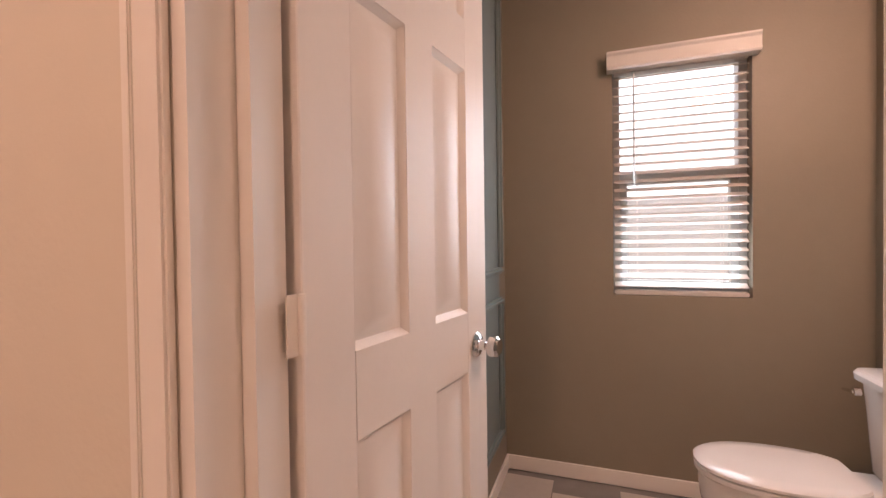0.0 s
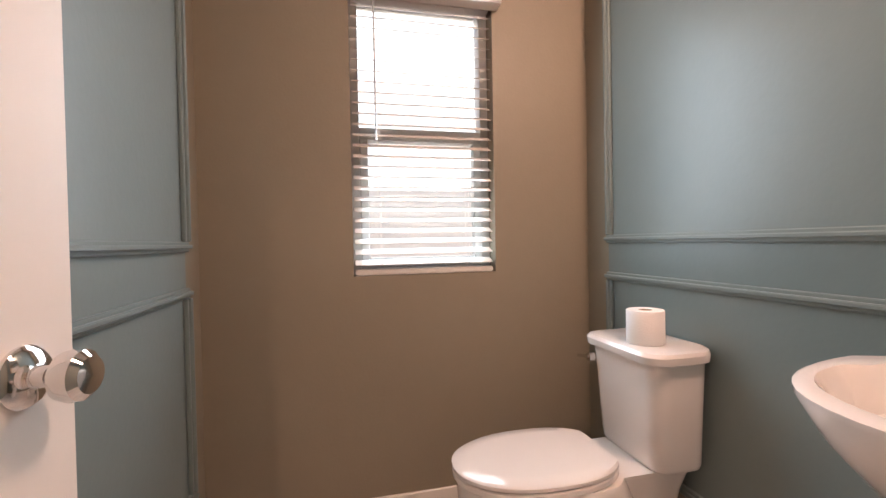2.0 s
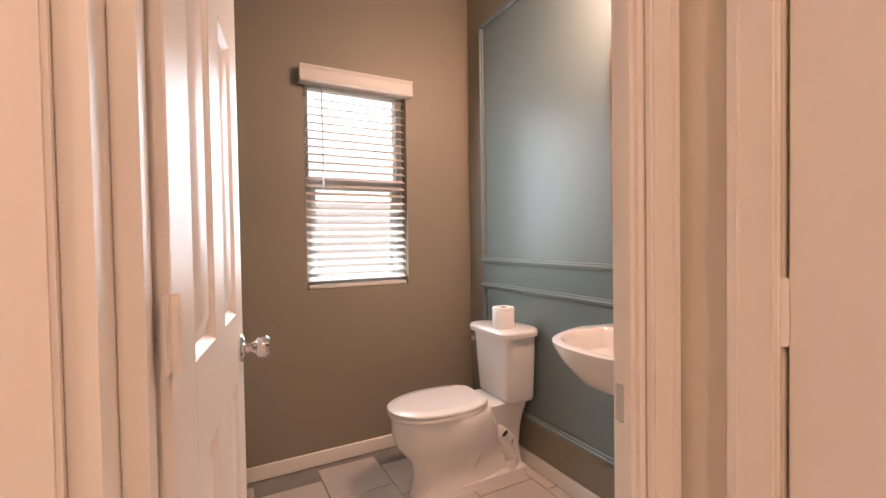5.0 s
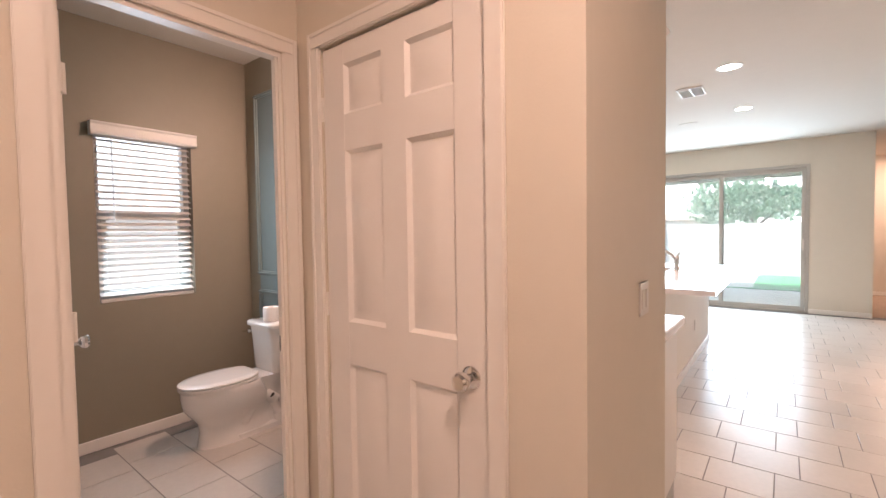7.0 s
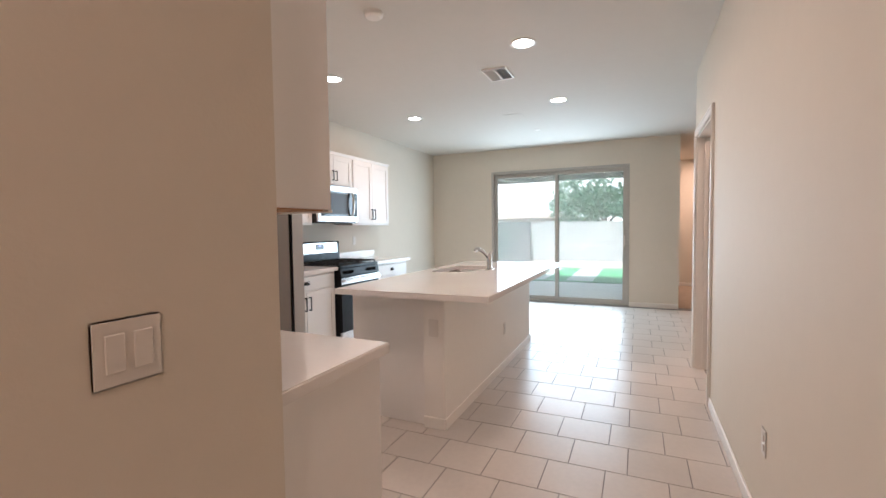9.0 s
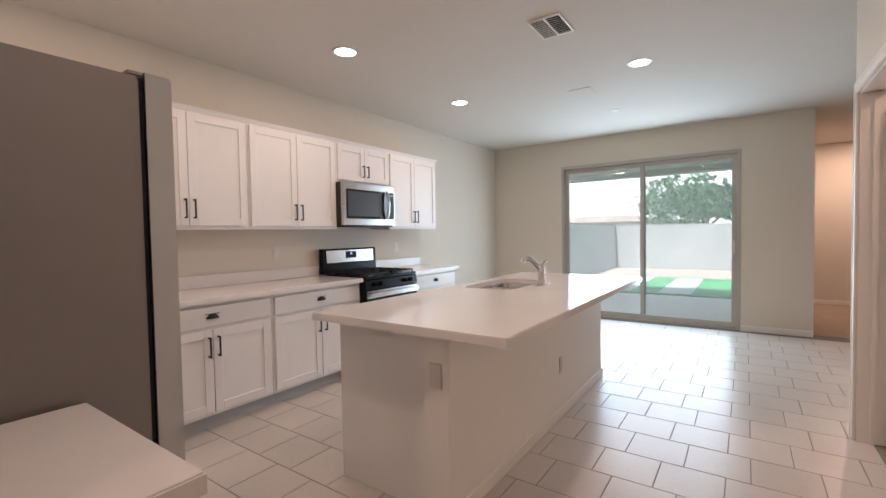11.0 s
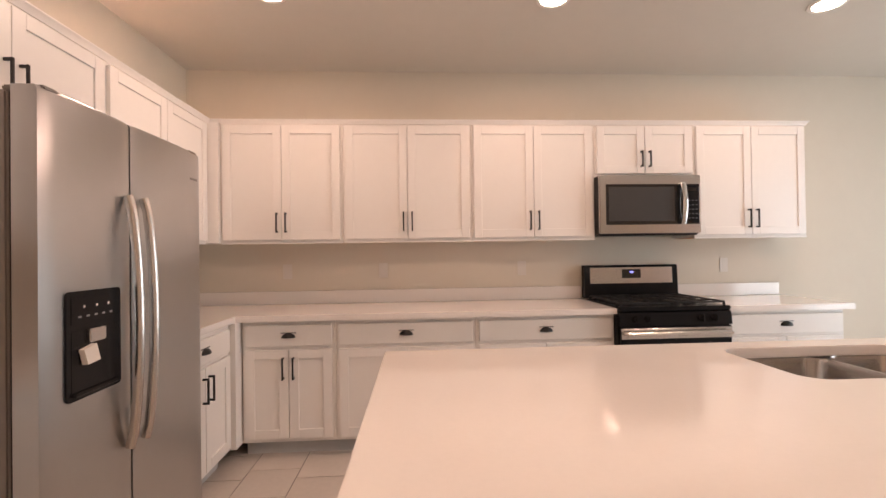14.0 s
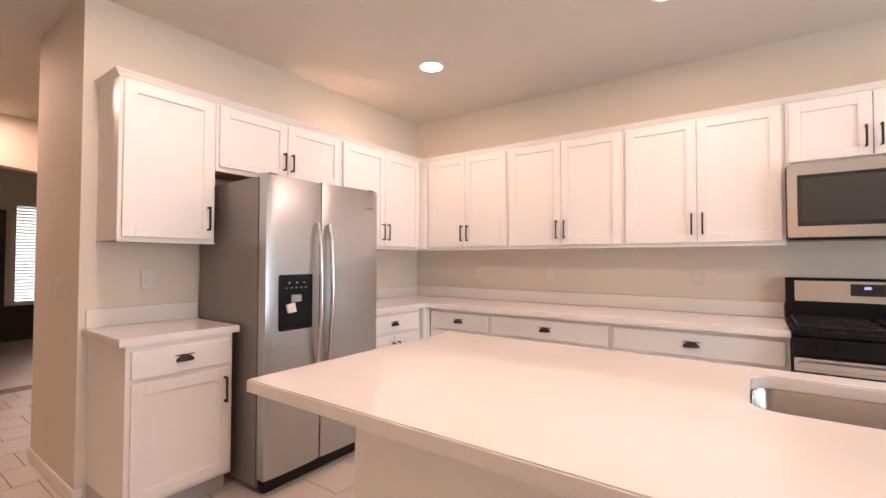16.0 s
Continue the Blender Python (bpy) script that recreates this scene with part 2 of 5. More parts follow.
def wall_pieces(x0, x1, y0, y1, z0, z1, axis, holes):
    """A wall box with rectangular holes (a0, a1, zlow, zhigh) along axis, as joined boxes."""
    bm = bmesh.new()
    lo, hi = (x0, x1) if axis == "x" else (y0, y1)

    def put(a0, a1, b0, b1):
        if a1 - a0 > 1e-4 and b1 - b0 > 1e-4:
            if axis == "x":
                add_box(bm, a0, a1, y0, y1, b0, b1)
            else:
                add_box(bm, x0, x1, a0, a1, b0, b1)

    at = lo
    for a0, a1, b0, b1 in sorted(holes):
        put(at, a0, z0, z1)
        put(a0, a1, z0, b0)
        put(a0, a1, b1, z1)
        at = a1
    put(at, hi, z0, z1)
    return bm


# ---- structure ----
TH = 0.095
W_X, N_Y, S_Y, E_X = 1.53, 2.37, -1.76, 8.45
# floor bed under the tiles
solid("floor", box(-1.6, 8.6, -5.0, 2.75, -0.12, -0.004), GROUT, "grey grout bed under square porcelain floor tiles", "floor")
solid("floor_east", box(8.6, 12.0, -5.0, -1.7, -0.12, 0.0), CARPET, "tan carpet in the far room", "floor")
solid("floor_south", box(-1.6, 5.36, -5.0, -1.89, -0.1195, 0.001), CARPET, "tan carpet in the side rooms", "floor")
solid("ceiling", box(-5.2, 12.0, -5.0, 3.1, CEIL, CEIL + 0.12), CEILM, "cream textured ceiling", "ceiling")
solid("wall_north", box(W_X - TH, E_X + 0.15, N_Y, N_Y + 0.12, 0, CEIL), WALL, "cream painted kitchen wall behind the cabinets", "wall")
solid("wall_west", box(W_X - TH, W_X, -0.47, N_Y, 0, CEIL), WALL, "cream painted wall beside the fridge", "wall")
solid("wall_closet_south", box(0.645, W_X - TH, -0.47, -0.47 + TH, 0, CEIL), WALL, "cream painted hallway wall with a switch", "wall")
solid("wall_closet", wall_pieces(0.645, 0.645 + TH, -0.47 + TH, 0.70, 0, CEIL, "y", [(-0.19, 0.55, 0, 2.06)]), WALL, "cream painted wall round the closet door", "wall")
solid("wall_powder_south", wall_pieces(-1.6, W_X - TH, 0.70, 0.75, 0, CEIL, "x", [(-0.125, 0.57, 0, 2.06)]), WALL, "cream painted wall round the powder room door", "wall")
solid("wall_powder_west", box(-0.23, -0.115, 0.75, 2.59, 0, CEIL), OLIVE, "taupe painted powder room wall", "wall")
solid("wall_powder_east", box(W_X - TH - 0.012, W_X - TH - 0.001, 0.75, 2.59, 0, CEIL), OLIVE, "taupe painted powder room wall behind the toilet", "wall")
solid("wall_powder_inner", wall_pieces(-0.115, W_X - TH - 0.012, 0.751, 0.756, 0, CEIL, "x", [(-0.115, 0.57, 0, 2.06)]), OLIVE, "taupe painted inner face of the doorway wall", "wall")
solid("wall_powder_north", wall_pieces(-0.23, W_X, 2.59, 2.75, 0, CEIL, "x", [(0.42, 0.995, 0.935, 2.06)]), OLIVE, "taupe painted wall with the window", "wall")
solid("wall_east", wall_pieces(E_X, E_X + 0.15, -1.87, N_Y, 0, CEIL, "y", [(-1.15, 1.19, 0, 2.335)]), WALL, "cream painted wall with the patio door", "wall")
# south wall with the doorway and the stair opening
bm = wall_pieces(1.81, 5.42, S_Y - 0.13, S_Y, 0, CEIL, "x", [(4.39, 5.30, 0, 2.12)])
add_box(bm, -1.6, -0.9, S_Y - 0.13, S_Y, 0, CEIL)
prism = [(-0.9, 0.0), (1.81, 0.0), (1.81, 1.22), (0.02, 0.02), (-0.9, 0.02)]
ra = [bm.verts.new((x, S_Y, z)) for x, z in prism]
rb = [bm.verts.new((x, S_Y - 0.13, z)) for x, z in prism]
bm.faces.new(ra)
bm.faces.new(list(reversed(rb)))
for i in range(5):
    j = (i + 1) % 5
    bm.faces.new((ra[j], ra[i], rb[i], rb[j]))
bmesh.ops.recalc_face_normals(bm, faces=bm.faces)
solid("wall_south", bm, WALL, "cream painted hallway wall with a doorway and stair opening", "wall")
solid("wall_stair_back", box(-1.6, 4.2, -2.95, -2.83, 0, CEIL), WALL, "cream painted wall behind the stairs", "wall")
solid("wall_stair_end", box(1.81, 1.93, -2.83, S_Y - 0.13, 0, CEIL), WALL, "cream painted wall at the head of the stairs", "wall")
solid("wall_side_room", box(5.30, 5.42, -5.0, S_Y - 0.13, 0, CEIL), WALL, "cream painted wall past the doorway", "wall")
solid("wall_side_back", box(4.2, 5.30, -3.4, -3.28, 0, CEIL), WALL, "unseen cream wall closing the side room", "wall")
solid("wall_far_east", box(11.5, 11.65, -5.0, -1.7, 0, CEIL), WALL, "cream painted wall of the far room", "wall")
solid("wall_far_north", box(E_X + 0.15, 11.5, -1.87, -1.75, 0, CEIL), WALL, "cream painted wall of the far room", "wall")
solid("wall_far_south", box(5.42, 11.65, -5.12, -5.0, 0, CEIL), WALL, "cream painted wall across the great room", "wall")
# west end: arch and front room
bm = bmesh.new()
ARCH = [(-1.60, 0.0), (-1.60, 2.05), (-1.40, 2.17), (-0.6, 2.24), (0.2, 2.17), (0.42, 2.05), (0.42, 0.0)]
prof = [(-1.76, 0.0)] + ARCH + [(0.70, 0.0), (0.70, CEIL), (-1.76, CEIL)]
ra = [bm.verts.new((-1.60, y, z)) for y, z in prof]
rb = [bm.verts.new((-1.75, y, z)) for y, z in prof]
bm.faces.new(ra)
bm.faces.new(list(reversed(rb)))
for i in range(len(prof)):
    j = (i + 1) % len(prof)
    bm.faces.new((ra[j], ra[i], rb[i], rb[j]))
bmesh.ops.recalc_face_normals(bm, faces=bm.faces)
solid("wall_arch", bm, WALL, "cream wall with a shallow arched opening", "wall")
solid("floor_front", box(-5.2, -1.6, -1.9, 3.1, -0.12, -0.001), TILE, "pale tile floor of the front room", "floor")
solid("wall_front", wall_pieces(-5.2, -5.05, -1.9, 3.1, 0, CEIL, "y", [(0.42, 1.25, 0.62, 2.13)]), WALL, "dim cream wall with the front window", "wall")
solid("wall_front_south", box(-5.2, -1.75, -1.9, -1.78, 0, CEIL), WALL, "dim cream front room wall", "wall")
solid("wall_front_north", box(-5.2, -1.6, 3.0, 3.1, 0, CEIL), WALL, "dim cream front room wall", "wall")
solid("wall_front_east", box(-1.75, -1.6, 0.70, 3.0, 0, CEIL), WALL, "dim cream front room wall", "wall")

# unseen walls, added to stop daylight leaking in through open voids
solid("closing_wall_stair", box(-1.75, -1.6, -2.95, S_Y - 0.13, 0, CEIL), WALL, "unseen cream wall keeping daylight off the stairs", "wall")
solid("closing_wall_side", box(4.08, 4.2, -3.4, -2.95, 0, CEIL), WALL, "unseen cream wall closing the side room", "wall")
solid("closing_wall_north", box(-1.6, -0.23, 2.59, 2.75, 0, CEIL), WALL, "unseen cream wall closing the void beside the powder room", "wall")


def baseboard(name, x0, x1, y0, y1):
    bm = box(x0, x1, y0, y1, 0.0, 0.075, 0.003, 1)
    return solid(name, bm, TRIM, "white painted baseboard along the wall", "baseboard")


baseboard("baseboard_north", 6.3, E_X, N_Y - 0.012, N_Y)
baseboard("baseboard_south", 1.0, 4.327, S_Y, S_Y + 0.012)
baseboard("baseboard_south_end", 5.364, 5.43, S_Y - 0.13, S_Y + 0.012)
baseboard("baseboard_east_a", E_X - 0.012, E_X, -1.87, -1.15)
baseboard("baseboard_east_b", E_X - 0.012, E_X, 1.19, N_Y - 0.012)
baseboard("baseboard_powder_north", -0.115, 1.42, 2.578, 2.59)
baseboard("baseboard_powder_east", 1.411, 1.423, 0.757, 2.578)
baseboard("baseboard_powder_west", -0.115, -0.103, 0.757, 2.578)
baseboard("baseboard_closet", 0.633, 0.645, -0.47, -0.25)
baseboard("baseboard_hall", 0.633, 1.53, -0.482, -0.47)
baseboard("baseboard_end", 1.53, 1.542, -0.482, -0.44)
baseboard("baseboard_far", 11.488, 11.5, -5.0, -1.87)


def casing(name, axis, at, out, a0, a1, top, w=0.062, d=0.016):
    """Stepped door casing on a wall face: out is +1 or -1 along the normal."""
    ob = thing(name, Matrix(), "white painted stepped door casing", "door casing", "", "structure")

    def strip(b0, b1, z0, z1, d0, base=0.0, soft=0.004):
        p, q = at + out * base, at + out * d0
        lo, hi = min(p, q), max(p, q)
        if axis == "x":
            return box(b0, b1, lo, hi, z0, z1, soft)
        return box(lo, hi, b0, b1, z0, z1, soft)

    for n, b0, b1, z0, z1 in (("jamb_trim", a0 - w, a0, 0, top), ("jamb_trim", a1, a1 + w, 0, top), ("head_trim", a0 - w, a1 + w, top, top + w)):
        part(n, strip(b0, b1, z0, z1, d), TRIM, ob)
    e = 0.018
    for n, b0, b1, z0, z1 in (("outer_bead", a0 - w + 0.002, a0 - w + e, 0.001, top + w - 0.002), ("outer_bead", a1 + w - e, a1 + w - 0.002, 0.001, top + w - 0.002), ("outer_bead", a0 - w + e, a1 + w - e, top + w - e, top + w - 0.002)):
        part(n, strip(b0, b1, z0, z1, d + 0.004, d - 0.004, 0.002), TRIM, ob)
    return ob


casing("door_casing_powder", "x", 0.70, -1, -0.125, 0.57, 2.06)
casing("door_casing_closet", "y", 0.645, -1, -0.19, 0.55, 2.06)
casing("door_casing_side", "x", S_Y, 1, 4.39, 5.30, 2.12)
side_jamb = thing("door_jamb_side", Matrix(), "white painted door jamb of the side room", "door jamb", "", "structure")
part("side", box(4.3905, 4.405, S_Y - 0.1295, S_Y - 0.0005, 0, 2.105), TRIM, side_jamb)
part("side", box(5.285, 5.2995, S_Y - 0.1295, S_Y - 0.0005, 0, 2.105), TRIM, side_jamb)
part("head", box(4.3905, 5.2995, S_Y - 0.1295, S_Y - 0.0005, 2.1055, 2.1195), TRIM, side_jamb)
part("stop", box(5.275, 5.2845, S_Y - 0.085, S_Y - 0.060, 0, 2.105), TRIM, side_jamb)
jamb = thing("door_jamb_powder", Matrix(), "white painted door jamb with stop", "door jamb", "", "structure")
part("side", box(-0.125, -0.103, 0.7005, 0.838, 0, 2.06), TRIM, jamb)
part("side", box(0.558, 0.57, 0.7005, 0.7495, 0, 2.06), TRIM, jamb)
part("head", box(-0.103, 0.558, 0.7005, 0.7495, 2.042, 2.06), TRIM, jamb)
part("stop", box(0.548, 0.5575, 0.708, 0.722, 0, 2.042), TRIM, jamb)
part("stop", box(-0.1025, -0.079, 0.775, 0.8375, 0, 2.042), TRIM, jamb)
part("strike_plate", box(0.5555, 0.5575, 0.726, 0.745, 0.89, 0.95), NICKEL, jamb, "satin nickel strike plate")


def knob(parent, x, y, z, sign, mat=CHROME):
    """Round door knob on a rosette, axis along local y."""
    prof = [(0.001, 0), (0.034, 0.0), (0.034, 0.004), (0.028, 0.010), (0.013, 0.014), (0.011, 0.028), (0.016, 0.036), (0.026, 0.042), (0.0285, 0.052), (0.027, 0.062), (0.020, 0.069), (0.001, 0.071)]
    m = Matrix.Translation((x, y, z)) @ pose(0, 0, 0, 90 if sign < 0 else -90)
    k = part("knob", lathe(prof, 32, m), mat, parent, "polished metal round knob")
    return k


def six_panel_door(name, m, width, height, label, knob_x, sides=(1, -1), hinge_x=0.0):
    """Leaf from x 0 to width, y centred on 0, hinged at x 0."""
    ob = thing(name, m, label, "door")
    t = 0.035
    h = t / 2
    st, mid = 0.118, 0.108
    pw = (width - 2 * st - mid) / 2
    cols = [(st, st + pw), (st + pw + mid, width - st)]
    k = height / 2.03
    rows = [(0.24 * k, 0.862 * k), (1.018 * k, 1.645 * k), (1.775 * k, 1.955 * k)]
    bm = bmesh.new()
    add_box(bm, 0, st, -h, h, 0.008, height, 0.002, 1)
    add_box(bm, width - st, width, -h, h, 0.008, height, 0.002, 1)
    add_box(bm, cols[0][1], cols[1][0], -h, h, 0.008, height)
    edges = [0.008, *[v for r in rows for v in r], height]
    for z0, z1 in zip(edges[::2], edges[1::2]):
        for c0, c1 in cols:
            add_box(bm, c0, c1, -h, h, z0, z1)
    part("leaf", bm, DOORP, ob)
    for c0, c1 in cols:
        for z0, z1 in rows:
            def ring(y, i):
                return [(c0 + i, y, z0 + i), (c1 - i, y, z0 + i), (c1 - i, y, z1 - i), (c0 + i, y, z1 - i)]
            bm = bmesh.new()
            for s in (-1, 1):
                loops = [[bm.verts.new((x, s * y, z)) for x, y, z in ring(y0, i)] for y0, i in ((h - 0.0015, 0.0), (h - 0.014, 0.013), (h - 0.014, 0.020), (h - 0.002, 0.050))]
                for a, c in zip(loops, loops[1:]):
                    for q in range(4):
                        bm.faces.new((a[q], a[(q + 1) % 4], c[(q + 1) % 4], c[q]))
                bm.faces.new(loops[-1])
            bmesh.ops.recalc_face_normals(bm, faces=bm.faces)
            part("panel", bm, DOORP, ob)
    for s in sides:
        knob(ob, knob_x, s * h, 0.925, s)
    part("latch_plate", box(width - 0.0005, width + 0.0012, -0.012, 0.012, 0.89, 0.96) if knob_x > width / 2 else box(-0.0012, 0.0005, -0.012, 0.012, 0.89, 0.96), NICKEL, ob)
    for z in (0.20, 1.085, 1.83):
        bm = cyl((hinge_x - 0.004, -h - 0.004, z - 0.045), (hinge_x - 0.004, -h - 0.004, z + 0.045), 0.006, None, 12)
        add_box(bm, hinge_x - 0.028, hinge_x + 0.001, -h, -h + 0.003, z - 0.045, z + 0.045)
        part("hinge", bm, TRIM, ob, "white painted hinge")
    return ob


# powder door stands open into the room; the closet door is shut
six_panel_door("powder_door", pose(-0.079, 0.853, 0, 0, 0, 80.6), 0.676, 2.03, "open white six-panel door with round chrome knob", 0.606)
six_panel_door("side_room_door", pose(5.262, S_Y - 0.155, 0, 0, 0, -90), 0.86, 2.05, "open white six-panel door folded back in the side room", 0.79, (-1,))
six_panel_door("closet_door", pose(0.668, 0.545, 0, 0, 0, -90), 0.7345, 2.05, "closed white six-panel closet door with satin knob", 0.667, (-1,))

# ---- powder room ----
WIN = thing("window_1", Matrix(), "white vinyl single-hung window in the powder room", "window", "", "structure")
X0, X1, Z0, Z1, ZM = 0.42, 0.995, 0.935, 2.06, 1.50
for n, b in (("frame_side", (X0, X0 + 0.035, 2.66, 2.74, Z0, Z1)), ("frame_side", (X1 - 0.035, X1, 2.66, 2.74, Z0, Z1)), ("frame_head", (X0 + 0.035, X1 - 0.035, 2.66, 2.74, Z1 - 0.035, Z1)),
             ("frame_sill", (X0 + 0.035, X1 - 0.035, 2.66, 2.74, Z0, Z0 + 0.035)), ("meeting_rail", (X0 + 0.035, X1 - 0.035, 2.665, 2.735, ZM - 0.025, ZM + 0.025)),
             ("sash_side", (X0 + 0.035, X0 + 0.068, 2.655, 2.70, Z0 + 0.035, ZM - 0.025)), ("sash_side", (X1 - 0.068, X1 - 0.035, 2.655, 2.70, Z0 + 0.035, ZM - 0.025)),
             ("sash_bottom", (X0 + 0.068, X1 - 0.068, 2.655, 2.70, Z0 + 0.035, Z0 + 0.068))):
    part(n, box(*b, 0.003, 1), VINYL, WIN)
for z0, z1 in ((Z0 + 0.068, ZM - 0.025), (ZM + 0.025, Z1 - 0.035)):
    p = part("pane", box(X0 + 0.036, X1 - 0.036, 2.715, 2.719, z0, z1), GLASS, WIN)
    p.visible_shadow = False

blind = thing("window_blind", pose(0, 0, 0), "lowered white faux wood blind with open slats", "blind")
part("valance", loft([[(x, y, z) for y, z in ((2.588, 2.003), (2.528, 2.003), (2.524, 2.012), (2.530, 2.026), (2.530, 2.066), (2.522, 2.077), (2.522, 2.086), (2.588, 2.086))] for x in (0.395, 1.014)]), BLIND, blind, "white moulded valance")
part("headrail", box(0.43, 0.985, 2.60, 2.645, 2.005, 2.05), BLIND, blind)
NS = 25
slat_mesh = None
for i in range(NS):
    z = 0.985 + i * (1.985 - 0.985) / (NS - 1)
    bm = box(0.428, 0.987, -0.024, 0.024, -0.0014, 0.0014, 0.001, 1)
    if slat_mesh is None:
        slat_mesh = mesh_of("slat", bm, BLIND)
    else:
        bm.free()
    s = new("slat", slat_mesh)
    s.parent = blind
    s.matrix_basis = pose(0, 2.622, z, 24)
part("bottom_rail", box(0.428, 0.987, 2.598, 2.646, 0.936, 0.958, 0.004), BLIND, blind)
for x in (0.53, 0.885):
    for y in (2.598, 2.646):
        part("ladder_cord", cyl((x, y, 0.96), (x, y, 2.01), 0.0009, None, 6), BLIND, blind)
part("tilt_wand", cyl((0.515, 2.585, 1.46), (0.515, 2.59, 2.0), 0.004, None, 8), VINYL, blind, "grey plastic tilt wand")

# thin blue-grey fields and picture-frame mouldings on the side walls


def moulding(name, x, out, y0, y1, z0, z1, open_top=False):
    ob = thing(name, Matrix(), "painted picture-frame wall moulding", "wall moulding", "", "structure")

    def strip(a0, a1, b0, b1):
        bm = bmesh.new()
        lo, hi = min(x, x + out * 0.014), max(x, x + out * 0.014)
        add_box(bm, lo, hi, a0, a1, b0, b1, 0.003, 1)
        lo, hi = min(x, x + out * 0.024), max(x, x + out * 0.024)
        da, db = (a1 - a0), (b1 - b0)
        if da < db:
            add_box(bm, lo, hi, a0 + da * 0.3, a1 - da * 0.3, b0, b1, 0.003, 1)
        else:
            add_box(bm, lo, hi, a0, a1, b0 + db * 0.3, b1 - db * 0.3, 0.003, 1)
        return bm

    w = 0.032
    part("side_strip", strip(y0, y0 + w, z0 + w, z1 - w), TEAL, ob)
    part("side_strip", strip(y1 - w, y1, z0 + w, z1 - w), TEAL, ob)
    part("bottom_strip", strip(y0, y1, z0, z0 + w), TEAL, ob)
    part("top_strip", strip(y0, y1, z1 - w, z1), TEAL, ob)


EW = W_X - TH - 0.012
for n, x, out, ya in (("east", EW, -1, 0.80), ("west", -0.115, 1, 0.93)):
    lo, hi = sorted((x, x + out * 0.003))
    solid("blue_grey_field_" + n, box(lo, hi, ya, 2.438, 0.25, 2.45), TEAL, "blue-grey field of the panelled wall", "wall panel")
    moulding("wall_moulding_upper_" + n, x + out * 0.003, out, ya, 2.438, 1.045, 2.45)
    moulding("wall_moulding_lower_" + n, x + out * 0.003, out, ya, 2.438, 0.245, 0.930)

# mirror with rounded corners


def rounded(y0, y1, z0, z1, r, n=8):
    pts = []
    for cy, cz, a in ((y1 - r, z1 - r, 0), (y0 + r, z1 - r, 90), (y0 + r, z0 + r, 180), (y1 - r, z0 + r, 270)):
        for i in range(n + 1):
            t = radians(a + 90 * i / n)
            pts.append((cy + r * math.cos(t), cz + r * math.sin(t)))
    return pts


mir = thing("wall_mirror", pose(0, 0, 0), "rounded rectangular mirror with slim copper frame", "mirror")
Y0, Y1, MZ0, MZ1 = 0.96, 1.478, 1.20, 1.97
FX = EW - 0.003
o, i_ = rounded(Y0, Y1, MZ0, MZ1, 0.05), rounded(Y0 + 0.009, Y1 - 0.009, MZ0 + 0.009, MZ1 - 0.009, 0.042)
bm = loft([[(FX, y, z) for y, z in o], [(FX - 0.020, y, z) for y, z in o], [(FX - 0.020, y, z) for y, z in i_], [(FX - 0.008, y, z) for y, z in i_]], False)
part("frame", bm, BRONZE, mir, "slim copper frame")
part("mirror_glass", loft([[(FX - 0.003, y, z) for y, z in i_], [(FX - 0.009, y, z) for y, z in i_]]), MIRROR, mir)

# toilet: bowl axis along -x from the east wall


def egg(cx, cy, z, fx, bx, w, n=40):
    """Egg outline: reaches fx to the front (-x) and bx to the back, half width w."""
    pts = []
    for i in range(n):
        a = 2 * math.pi * i / n
        c, s = math.cos(a), math.sin(a)
        r = bx if c > 0 else fx
        p = 0.75 if c > 0 else 0.95
        pts.append((cx + r * math.copysign(abs(c) ** p, c), cy + w * math.copysign(abs(s) ** 0.9, s), z))
    return pts


TY = 2.085
toilet = thing("toilet", pose(0, 0, 0), "white porcelain two-piece toilet with closed lid", "toilet")
CX = 0.93
part("bowl", loft([egg(CX + 0.10, TY, z, CX + 0.10 - front, 0.33 - 0.5 * z, w) for z, front, w in ((0.0, 0.765, 0.108), (0.03, 0.772, 0.102), (0.10, 0.785, 0.094), (0.16, 0.772, 0.100), (0.205, 0.735, 0.122), (0.245, 0.703, 0.146), (0.29, 0.688, 0.161), (0.34, 0.683, 0.169), (0.375, 0.682, 0.170), (0.385, 0.690, 0.164))]), PORCELAIN, toilet)
part("trapway", loft([[(x, y, z) for x, y in rounded(1.0 + a, 1.0 + c, TY - w, TY + w, r, 6)] for z, a, c, w, r in ((0.0, -0.03, 0.37, 0.105, 0.03), (0.035, -0.03, 0.37, 0.105, 0.03), (0.05, 0.0, 0.36, 0.085, 0.03), (0.15, 0.14, 0.35, 0.075, 0.03), (0.24, 0.16, 0.355, 0.09, 0.04), (0.31, 0.10, 0.365, 0.10, 0.04), (0.36, 0.05, 0.375, 0.115, 0.04), (0.384, 0.05, 0.38, 0.12, 0.04))]), PORCELAIN, toilet)
for sd in (-1, 1):
    part("trap_bulge", tube([(1.03, TY + sd * 0.055, 0.09), (1.07, TY + sd * 0.062, 0.17), (1.13, TY + sd * 0.066, 0.235), (1.20, TY + sd * 0.066, 0.245), (1.26, TY + sd * 0.062, 0.19), (1.28, TY + sd * 0.058, 0.09), (1.28, TY + sd * 0.058, 0.03)], 0.046, 16), PORCELAIN, toilet)
part("bolt_cap", lathe([(0.016, 0), (0.016, 0.008), (0.006, 0.018)], 16, Matrix.Translation((1.15, TY - 0.085, 0.03))), PORCELAIN, toilet)
